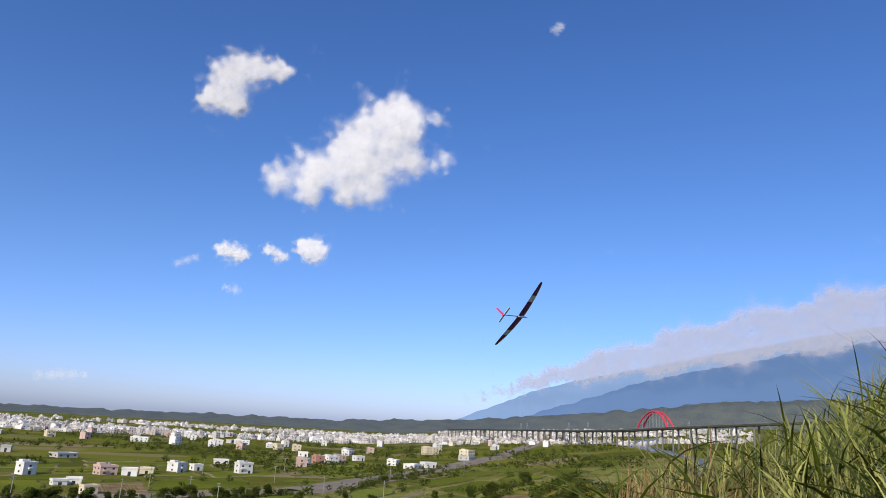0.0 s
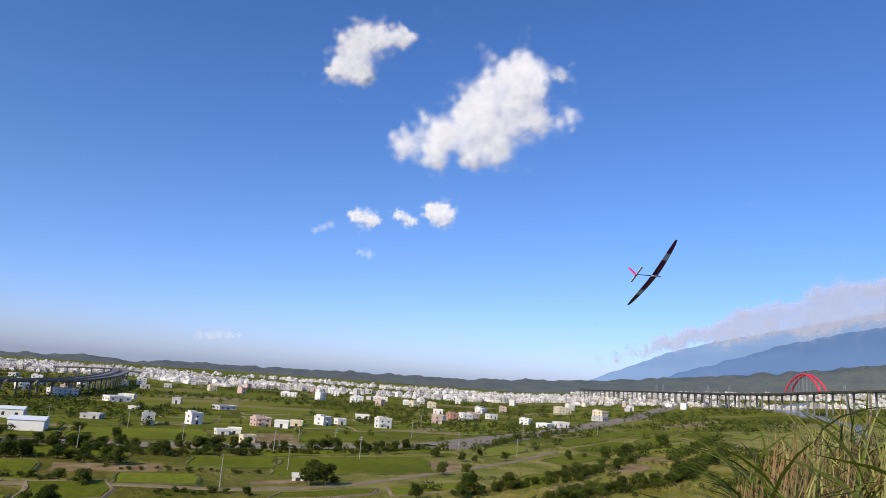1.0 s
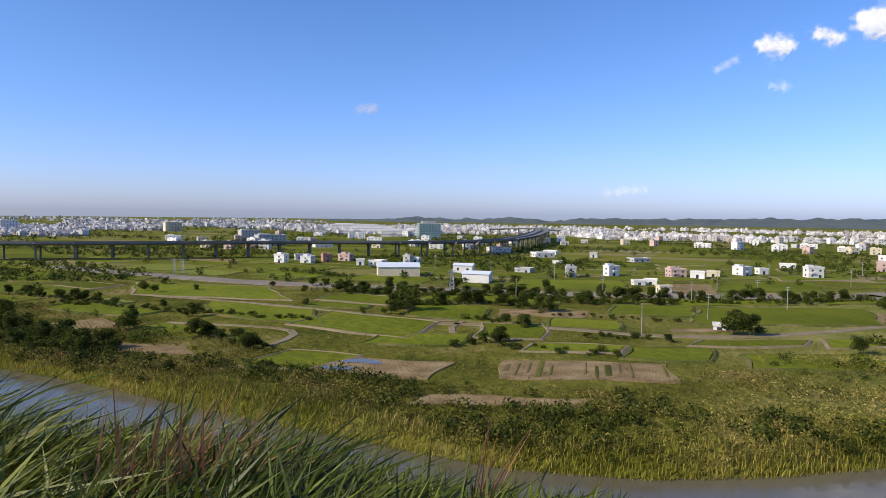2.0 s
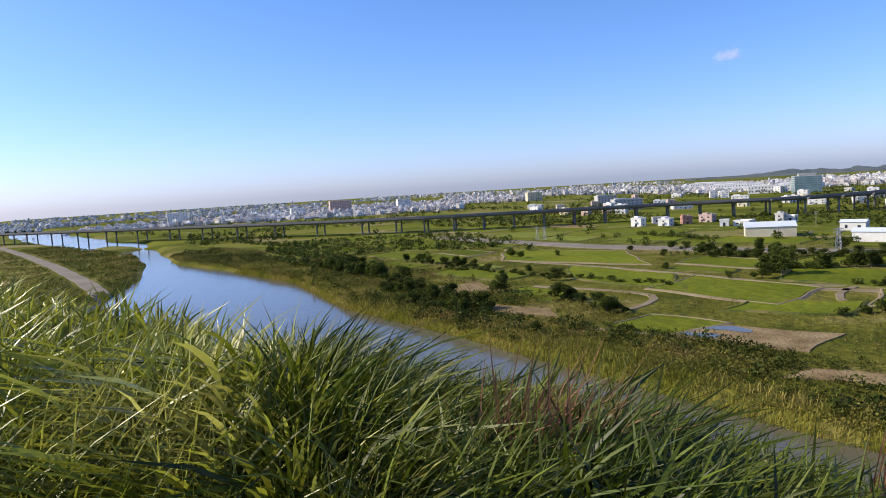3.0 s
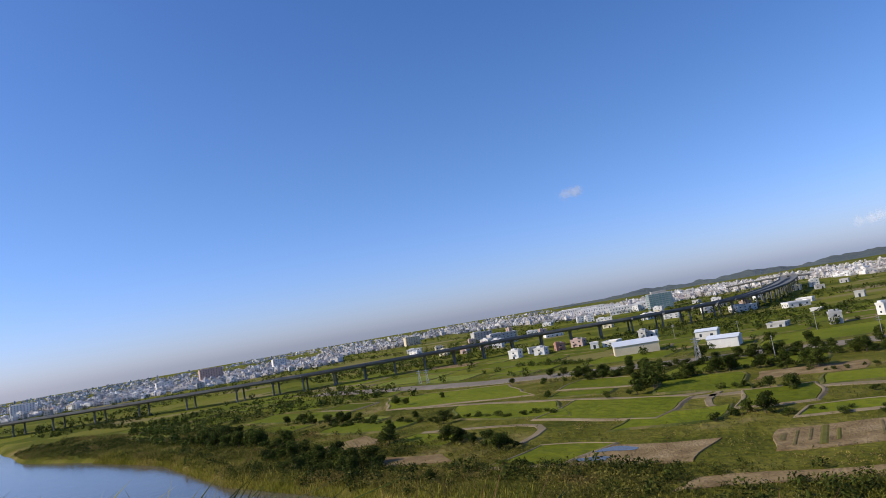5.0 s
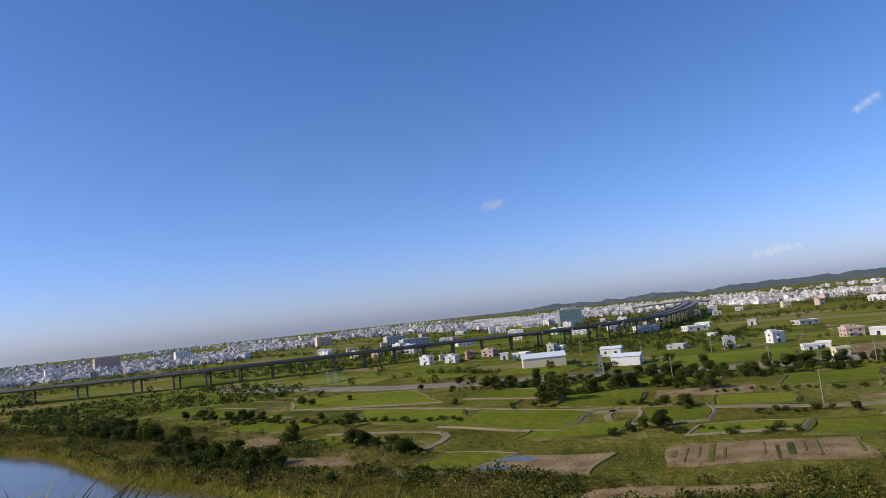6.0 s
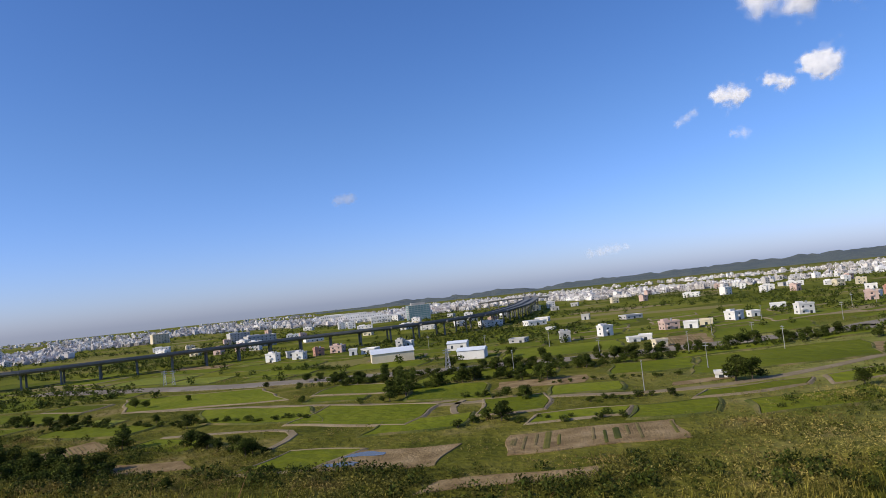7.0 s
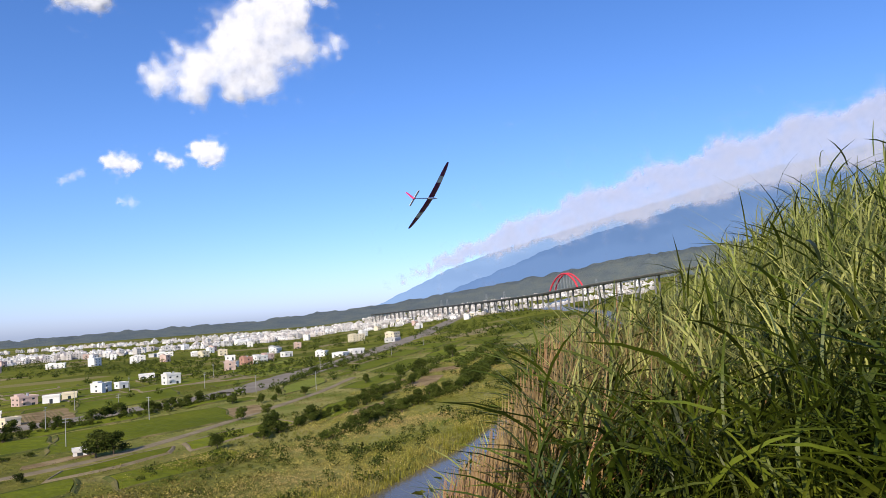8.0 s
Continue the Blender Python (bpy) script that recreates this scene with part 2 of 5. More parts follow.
def build_ground():
    rs = np.concatenate([[0.0], np.geomspace(0.5, 4950, 330)])
    az = np.linspace(0, 2 * np.pi, 480, endpoint=False)
    R, A = np.meshgrid(rs[1:], az, indexing="ij")
    x, y = (R * np.sin(A)).ravel(), (R * np.cos(A)).ravel()
    z = ground_z(x, y)
    v = np.concatenate([[[0, 0, gz(0, 0)]], np.stack([x, y, z], 1)])
    k = len(az)
    i, j = np.meshgrid(np.arange(len(rs) - 2), np.arange(k), indexing="ij")
    a = 1 + i * k + j
    b = 1 + i * k + (j + 1) % k
    f = np.stack([a, a + k, b + k, b], -1).reshape(-1, 4)[:, ::-1]
    tip = [(0, 1 + (q + 1) % k, 1 + q) for q in range(k)]
    ob = mesh_object("ground", v.tolist(), f.tolist() + tip, ground_material(), smooth=True)
    return tagged(ob, "green river plain and grassy hillside with farmland", "ground", kind="structure")


build_ground()
wx = [x for x in range(-1500, 1700, 25)]
wv, wf = [], []
for x in wx:
    y0, y1 = float(np.interp(x, NEAR_X, NEAR_Y)) - 8, float(np.interp(x, FAR_X, FAR_Y)) + 8
    level = float(valley(x, (y0 + y1) / 2)) - 3.0
    wv += [(x, y0, level), (x, y1, level)]
for i in range(len(wx) - 1):
    wf.append((2 * i, 2 * i + 2, 2 * i + 3, 2 * i + 1))
tagged(mesh_object("water", wv, wf, M["water"]), "calm grey-brown river between scrub-covered banks", "river", kind="structure")


SCRUB_X = [-480, -200, -100, -40, 20, 60, 120, 200, 300, 420]
SCRUB_DEEP = [50, 60, 50, 38, 30, 48, 72, 90, 90, 80]
LINES = []


def ribbon(name, pts, width, mat, label, category, rise=0.25):
    """A road along a line, with thickness, on the ground."""
    LINES.append((pts, width))
    c = np.array(pts, float)
    seg = np.hypot(*np.diff(c, axis=0).T)
    s = np.concatenate([[0], np.cumsum(seg)])
    t = np.linspace(0, s[-1], max(6, int(s[-1] / 9)))
    x, y = np.interp(t, s, c[:, 0]), np.interp(t, s, c[:, 1])
    for _ in range(3):
        x[1:-1], y[1:-1] = (x[:-2] + 2 * x[1:-1] + x[2:]) / 4, (y[:-2] + 2 * y[1:-1] + y[2:]) / 4
    dx, dy = np.gradient(x), np.gradient(y)
    q = np.hypot(dx, dy)
    nx, ny = -dy / q, dx / q
    w = width * (0.5 + 0.04 * np.sin(t * 0.13))
    v, f = [], []
    for i in range(len(t)):
        for side in (1, -1):
            px, py = x[i] + side * nx[i] * w[i], y[i] + side * ny[i] * w[i]
            v += [(px, py, gz(px, py) + rise), (px + side * nx[i] * 0.6, py + side * ny[i] * 0.6, gz(px, py) - 0.5)]
    for i in range(len(t) - 1):
        a, b = 4 * i, 4 * i + 4
        f += [(a, a + 2, b + 2, b), (a + 1, a, b, b + 1), (a + 2, a + 3, b + 3, b + 2)]
    return tagged(mesh_object(name, v, f, mat), label, category, kind="structure")


ribbon("road", [(-300, 492), (-228, 452), (-132, 404), (-60, 386), (0, 374), (66, 364), (143, 364), (230, 375)], 19, M["road"], "wide pale gravel road on the levee across the plain", "road")
ribbon("road", [(225, 372), (262, 392), (295, 415), (385, 468), (501, 532), (703, 652), (1154, 968), (1746, 1376)], 30, M["road"], "broad grey concrete levee road running into the distance", "road")
ribbon("road", [(-30, 262), (30, 257), (61, 241), (81, 238), (110, 244), (142, 257), (162, 268), (189, 281), (245, 310), (300, 345)], 4.5, M["track"], "narrow pale farm road between rice fields", "road")
ribbon("road", [(-150, 330), (-123, 321), (-95, 310), (-47, 286), (-8, 262), (3, 271)], 3, M["track"], "dirt farm track along the paddies", "track")
ribbon("road", [(3, 271), (-6, 256), (-5, 242), (3, 222)], 2.2, M["track"], "curving pale farm track", "track")
ribbon("road", [(-110, 252), (-87, 249), (-71, 245), (-54, 243), (-55, 224), (-60, 211)], 2.6, M["track"], "sandy farm track with a bend", "track")
ribbon("road", [(-1000, 480), (-700, 364), (-514, 288), (-385, 231), (-293, 187), (-200, 110)], 9, M["road"], "pale gravel road along the near riverbank", "road")


# ---- fields ----
def field(cx, cy, ux, uy, vx, vy, kind="paddy"):
    """A parcel of crop: a parallelogram with a bund round it."""
    h = {"paddy": 0.35, "paddy_pale": 0.32, "soil": 0.12}[kind] + 0.02 * (len(bpy.data.meshes) % 9)
    n, m = 8, 6
    v, f = [], []
    for j in range(m + 1):
        for i in range(n + 1):
            a, b = i / n - 0.5, j / m - 0.5
            x, y = cx + ux * a + vx * b, cy + uy * a + vy * b
            x += 1.0 * math.sin(y * 0.21 + cx)
            y += 1.0 * math.sin(x * 0.17 + cy)
            v.append((x, y, gz(x, y) + h))
    k = len(v)
    for x, y, z in v[:]:
        v.append((cx + (x - cx) * 1.012, cy + (y - cy) * 1.012, z - h - 0.4))
    for j in range(m):
        for i in range(n):
            a = j * (n + 1) + i
            f.append((a, a + 1, a + n + 2, a + n + 1))
    rim = [i for i in range(n + 1)] + [(j + 1) * (n + 1) - 1 for j in range(1, m + 1)] + [m * (n + 1) + i for i in range(n - 1, -1, -1)] + [j * (n + 1) for j in range(m - 1, 0, -1)]
    for a, b in zip(rim, rim[1:] + rim[:1]):
        f.append((a, k + a, k + b, b))
    label = {"paddy": "flat bright green rice paddy beside a farm track", "paddy_pale": "pale yellow-green ripening rice paddy", "soil": "bare brown cultivated plot among scrub"}[kind]
    name = {"paddy": "paddy_field", "paddy_pale": "paddy_field", "soil": "soil_plot"}[kind]
    ob = tagged(mesh_object(name, v, f, M[kind]), label, "field", "fields on the plain")
    if kind != "soil":
        c = Vector((cx, cy, 0))
        bv, bf = [], []
        for a in rim:
            p = Vector(v[a])
            o = p - c
            o.z = 0
            o.normalize()
            bv += [tuple(p + o * 0.1 + Vector((0, 0, -h))), tuple(p + o * 0.5 + Vector((0, 0, 0.12))), tuple(p + o * 1.2 + Vector((0, 0, 0.06))), tuple(p + o * 2.8 + Vector((0, 0, -h - 0.3)))]
        q = len(rim)
        for i in range(q):
            a, b = 4 * i, 4 * ((i + 1) % q)
            bf += [(a + t, a + t + 1, b + t + 1, b + t) for t in range(3)]
        mesh_object("bund", bv, bf, M["bund"] if (int(cx) + int(cy)) % 5 else M["track"], ob, "earth bund round the paddy")
    if kind == "soil" and (cx, cy) in ((34, 184), (-138, 242), (133, 400)):
        rows = 15
        for i in range(rows):
            if (i * 13 + int(abs(cx))) % 7 < 2:
                continue
            a = (i + 0.5) / rows - 0.5
            lo, hi = -0.22 - 0.07 * (i * 5 % 4), 0.14 + 0.07 * (i * 3 % 5)
            p, q = Vector((cx + ux * a + vx * lo, cy + uy * a + vy * lo, 0)), Vector((cx + ux * a + vx * hi, cy + uy * a + vy * hi, 0))
            w = Vector((ux, uy, 0)) / rows * (0.16 if i % 3 else 0.3)
            z = Vector((0, 0, gz(p.x, p.y) + h))
            rv = [p - w + z, q - w + z, q + w + z, p + w + z, p - w * 0.5 + z + Vector((0, 0, 0.14)), q - w * 0.5 + z + Vector((0, 0, 0.14)), q + w * 0.5 + z + Vector((0, 0, 0.14)), p + w * 0.5 + z + Vector((0, 0, 0.14))]
            mesh_object("furrow", rv, [(0, 1, 5, 4), (2, 3, 7, 6), (4, 5, 6, 7), (1, 2, 6, 5), (3, 0, 4, 7)], M["brush"] if (i * 7 + int(abs(cx))) % 5 in (0, 2) else M["furrow"], ob)
    return ob


NEAR_FIELDS = [(-46, 191, 21, -6, -10, -20), (-14, 226, 30, 2, -6, -20), (-84, 282, 52, -25, 14, -40), (-36, 256, 44, -24, -10, -34),
               (-5, 293, 32, -14, 0, -44), (48, 264, 25, -4, -6, -20), (139, 294, 76, 4, -22, -50), (64, 208, 24, -2, -6, -18), (97, 228, 36, 3, -6, -11), (19, 246, 22, 1, -4, -30)]
MID_FIELDS = [(86, 305, 34, -4, -8, -32), (-135, 355, 80, -14, 26, -56), (-273, 417, 36, -1, 40, -62), (64, 415, 70, 0, -8, -56), (188, 420, 62, 8, -24, -56), (270, 357, 49, 26, -26, -40),
              (204, 244, 28, 8, -36, -36)]
PLOTS = [(-20, 183, 30, -4, -6, -20), (34, 184, 46, -1, -4, -22), (10, 152, 38, -1, -6, -8), (-138, 242, 14, 18, 14, -20), (-95, 203, 28, -4, 6, -13), (184, 291, 18, -2, -12, -30),
         (277, 259, 38, 20, 6, -13), (263, 278, 45, 14, -6, -9), (324, 286, 18, -18, -20, -10), (204, 225, 24, 6, -12, -12), (133, 400, 30, 6, -14, -56)]
for a in NEAR_FIELDS + MID_FIELDS:
    field(*a, kind="paddy_pale" if a[0] == 270 else "paddy")
for a in PLOTS:
    field(*a, kind="soil")
def pack_fields():
    """Lays further parcels side by side wherever the plain is still free, the large ones first."""
    x0, y0, w, h = -430, 150, 1000, 480
    used = np.zeros((h, w), bool)
    gx, gy = np.meshgrid(np.arange(w) + x0, np.arange(h) + y0)
    used |= gy < np.interp(gx, FAR_X, FAR_Y) + np.interp(gx, SCRUB_X, SCRUB_DEEP) * 0.85
    for a in NEAR_FIELDS + MID_FIELDS + PLOTS:
        det = a[2] * a[5] - a[3] * a[4]
        p, q = ((gx - a[0]) * a[5] - (gy - a[1]) * a[4]) / det, ((gy - a[1]) * a[2] - (gx - a[0]) * a[3]) / det
        used |= (abs(p) < 0.56) & (abs(q) < 0.56)
    for pts, wd in LINES:
        for (ax, ay), (bx, by) in zip(pts, pts[1:]):
            t = np.clip(((gx - ax) * (bx - ax) + (gy - ay) * (by - ay)) / ((bx - ax) ** 2 + (by - ay) ** 2), 0, 1)
            used |= np.hypot(gx - ax - t * (bx - ax), gy - ay - t * (by - ay)) < wd / 2 + 3
    rg = random.Random(5)
    made = 0
    for k in range(6000):
        shrink = 1 - 0.72 * (k / 6000)
        fw, fd = rg.uniform(52, 84) * shrink, rg.uniform(26, 44) * shrink
        cx, cy = rg.uniform(x0 + 20, x0 + w - 20), rg.uniform(y0 + 10, y0 + h - 20)
        slope = np.interp(cx, [-400, -150, -20, 40, 150, 300], [-0.38, -0.42, -0.35, -0.05, 0.2, 0.45]) + rg.uniform(-0.03, 0.03)
        u = Vector((1, slope)).normalized() * fw
        v = Vector((-0.25, -1)).normalized() * fd
        ok = True
        cells = []
        for i in range(int(fw / 2) + 2):
            for j in range(int(fd / 2) + 2):
                a, b = i / (int(fw / 2) + 1) - 0.5, j / (int(fd / 2) + 1) - 0.5
                px, py = int(cx + u.x * a + v.x * b - x0), int(cy + u.y * a + v.y * b - y0)
                if not (0 <= px < w and 0 <= py < h) or used[py, px]:
                    ok = False
                    break
                cells.append((py, px))
            if not ok:
                break
        if not ok:
            continue
        for py, px in cells:
            used[max(0, py - 2):py + 3, max(0, px - 2):px + 3] = True
        field(cx, cy, u.x, u.y, v.x, v.y, kind=rg.choices(["paddy", "paddy_pale", "soil"], [9, 0.6, 0.5])[0])
        made += 1
        if made > 230:
            break
    return used, x0, y0


USED, USED_X, USED_Y = pack_fields()


# ---- hills, mountains ----
def ridge(name, azs, els, dist, base, mat, label, depth=500, rough=6.0, seed=0):
    az = np.linspace(azs[0], azs[-1], 420)
    top = np.interp(az, azs, els)
    v, f = [], []
    prof = [(-1.0, 0.0), (-0.7, 0.35), (-0.45, 0.62), (-0.22, 0.85), (0, 1.0), (0.3, 0.8), (1.0, 0.0)]
    for i, a in enumerate(az):
        h = EYE[2] + dist * math.tan(radians(top[i])) - base
        for s, k in prof:
            r = dist + s * depth
            n = noise.fractal(Vector((a * 0.9, s * 3 + seed, seed)), 0.8, 2.0, 5) * rough * (0.4 + k)
            v.append((r * math.sin(radians(a)), r * math.cos(radians(a)), base + (h * k + n * (k > 0)) * (r / dist if s < 0.01 else 1)))
    q = len(prof)
    for i in range(len(az) - 1):
        for j in range(q - 1):
            a = i * q + j
            f.append((a, a + q, a + q + 1, a + 1))
    return tagged(mesh_object(name, v, f, mat, smooth=True), label, "hills", kind="structure")


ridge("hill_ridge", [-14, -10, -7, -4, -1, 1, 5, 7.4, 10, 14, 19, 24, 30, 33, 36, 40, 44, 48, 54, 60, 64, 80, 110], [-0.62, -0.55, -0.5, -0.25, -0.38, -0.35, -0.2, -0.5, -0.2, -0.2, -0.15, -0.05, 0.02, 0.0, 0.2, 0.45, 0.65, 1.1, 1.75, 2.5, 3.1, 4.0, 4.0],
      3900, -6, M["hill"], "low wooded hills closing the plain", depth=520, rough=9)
def haze_glow(name, colour):
    """Distant mountain that glows in a haze colour over a nearly black surface."""
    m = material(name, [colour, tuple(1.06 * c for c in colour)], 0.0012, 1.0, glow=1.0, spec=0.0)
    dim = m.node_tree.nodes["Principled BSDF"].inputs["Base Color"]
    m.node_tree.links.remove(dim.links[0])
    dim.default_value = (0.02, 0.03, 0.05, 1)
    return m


# two glowing ridges, paler and darker, imitate haze that thickens along the range
ridge("backdrop", [40, 44, 49.5, 52.4, 56.5, 64, 70, 76, 84, 110], [-0.6, 0.9, 3.2, 4.1, 5.1, 6.7, 7.9, 8.9, 9.7, 10], 4780, -20, haze_glow("far_mountain_glow", (0.27, 0.41, 0.68)), "pale hazy mountain range far away", depth=90, rough=7, seed=4)
ridge("backdrop", [46, 50, 54, 58, 62, 66, 70, 76, 84, 110], [0.2, 1.6, 2.9, 4.3, 5.3, 6.1, 7.0, 7.9, 8.7, 9], 4600, -20, haze_glow("nearer_mountain_glow", (0.145, 0.25, 0.48)), "hazy blue mountain flank under the cloud bank", depth=80, rough=7, seed=9)


def puddle(x, y, a, b, turn):
    v = [(x, y, gz(x, y) + 0.34)]
    for i in range(28):
        t = i / 28 * math.tau
        k = 1 + 0.18 * math.sin(3 * t + x) + 0.1 * math.sin(5 * t)
        px, py = a * k * math.cos(t), b * k * math.sin(t)
        c, s = math.cos(turn), math.sin(turn)
        v.append((x + px * c - py * s, y + px * s + py * c, gz(x, y) + 0.34))
    return tagged(mesh_object("puddle", v, [(0, i + 1, (i + 1) % 28 + 1) for i in range(28)], M["water"]), "shallow puddle on the muddy plot", "puddle", kind="structure")


puddle(-28, 190, 6.5, 2.6, -0.15)
puddle(-33, 181, 5.0, 2.4, -0.2)


# ---- viaduct, bridge ----
def smooth_line(pts, step):
    c = np.array(pts, float)
    s = np.concatenate([[0], np.cumsum(np.linalg.norm(np.diff(c, axis=0), axis=1))])
    fine = np.linspace(0, s[-1], 600)
    q = np.stack([np.interp(fine, s, c[:, k]) for k in range(c.shape[1])], 1)
    for _ in range(60):
        q[1:-1] = (q[:-2] + 2 * q[1:-1] + q[2:]) / 4
    s = np.concatenate([[0], np.cumsum(np.linalg.norm(np.diff(q, axis=0), axis=1))])
    t = np.linspace(0, s[-1], int(s[-1] / step) + 1)
    return np.stack([np.interp(t, s, q[:, k]) for k in range(c.shape[1])], 1)


def beam(bm, a, b, side, half, z0, z1):
    """A straight girder from a to b, shifted to one side."""
    d = (b - a).normalized()
    n = Vector((-d.y, d.x, 0))
    r = bmesh.ops.create_cube(bm, size=1)["verts"]
    for v in r:
        p = a if v.co.x < 0 else b
        lo = v.co.z < 0
        v.co = p + n * (side + (half * (0.62 if lo else 1)) * (1 if v.co.y > 0 else -1)) + Vector((0, 0, z0 if lo else z1))
    return bm


def elevated_road(label, pts, span, sides, half, depth, pier_r, rail=True, mat="concrete_shaded"):
    fine = smooth_line(pts, 4)
    line, gone = [], 1e9
    for p, q in zip(fine, fine[1:]):
        gone += math.dist(p, q)
        if gone >= (span if p[0] > -380 else span * 1.85):
            line.append(p)
            gone = 0
    top = thing("viaduct", Matrix.Identity(4), label, "viaduct")
    vs = [Vector(p) for p in line]
    for a, b in zip(vs, vs[1:]):
        for side in sides:
            part("deck", beam(bmesh.new(), a, b, side, half, -depth, 0.0), M[mat], top)
            if rail:
                for k in (-1, 1):
                    part("parapet", beam(bmesh.new(), a, b, side + k * (half - 0.25), 0.22, 0.0, 1.1), M[mat], top)
    for i, p in enumerate(vs):
        d = (vs[min(i + 1, len(vs) - 1)] - vs[max(i - 1, 0)]).normalized()
        n = Vector((-d.y, d.x, 0))
        for side in sides:
            q = p + n * side
            g = gz(q.x, q.y)
            bm = bmesh.new()
            rod(bm, (q.x, q.y, g - 1.5), (q.x, q.y, q.z - depth - 1.2), pier_r, pier_r, 10)
            rod(bm, (q.x, q.y, q.z - depth - 1.4), (q.x, q.y, q.z - depth + 0.1), pier_r, pier_r * 2.2, 10)
            part("pier", bm, M[mat], top)
    return top


elevated_road("long grey concrete twin motorway viaduct on tall piers", [(-1500, 440, 15), (-1007, 491, 14.6), (-805, 503, 14.4), (-668, 518, 14), (-532, 525, 14), (-427, 537, 14), (-357, 550, 14),
              (-315, 566, 14), (-222, 608, 14), (-139, 645, 14), (-83, 657, 14), (-40, 669, 14), (9, 703, 14), (51, 773, 14), (93, 917, 15), (128, 1092, 17), (150, 1300, 19)], 28, (-7.0, 7.0), 5.8, 1.5, 0.85)
elevated_road("pale concrete ramp bridge rising beyond the viaduct", [(60, 1420, 12), (100, 1330, 16), (138, 1240, 18), (165, 1150, 17)], 40, (0,), 5, 1.6, 1.0)


def rise(az, d, el):
    return (d * math.sin(radians(az)), d * math.cos(radians(az)), EYE[2] + d * math.tan(radians(el)))


elevated_road("grey concrete river bridge with many piers", [rise(43, 2300, -0.1), rise(46, 2000, 0.02), rise(50, 1650, 0.2), rise(54, 1400, 0.38), rise(57, 1280, 0.6), rise(60, 1200, 0.95), rise(64, 1130, 1.35), rise(70, 1060, 1.9), rise(78, 1000, 2.4)], 34, (-6, 6), 5.5, 2.4, 1.5)


def arch_bridge():
    a, b = Vector(rise(58.0, 1262, 0.78)), Vector(rise(60.25, 1185, 1.0))
    top = thing("arch_bridge", Matrix.Identity(4), "bright red steel tied-arch over the river bridge", "bridge")
    d = (b - a).normalized()
    n = Vector((-d.y, d.x, 0))
    N = 18
    ribs = []
    for side in (-5.5, 5.5):
        ribs.append([a.lerp(b, i / N) + n * side * (1 - 0.35 * math.sin(math.pi * i / N)) + Vector((0, 0, 27 * math.sin(math.pi * i / N) ** 0.75)) for i in range(N + 1)])
        bm = bmesh.new()
        for p, q in zip(ribs[-1], ribs[-1][1:]):
            rod(bm, p, q + (q - p) * 0.1, 1.5, 1.5, 8)
        part("arch_rib", bm, M["red"], top)
        for i in range(3, N - 2, 2):
            p = ribs[-1][i]
            part("hanger", rod(bmesh.new(), p, (p.x, p.y, a.lerp(b, i / N).z), 0.18, 0.18, 5), M["steel"], top)
    for i in range(5, N - 4, 3):
        part("brace", rod(bmesh.new(), ribs[0][i], ribs[1][i], 0.6, 0.6, 6), M["red"], top)
    return top


arch_bridge()


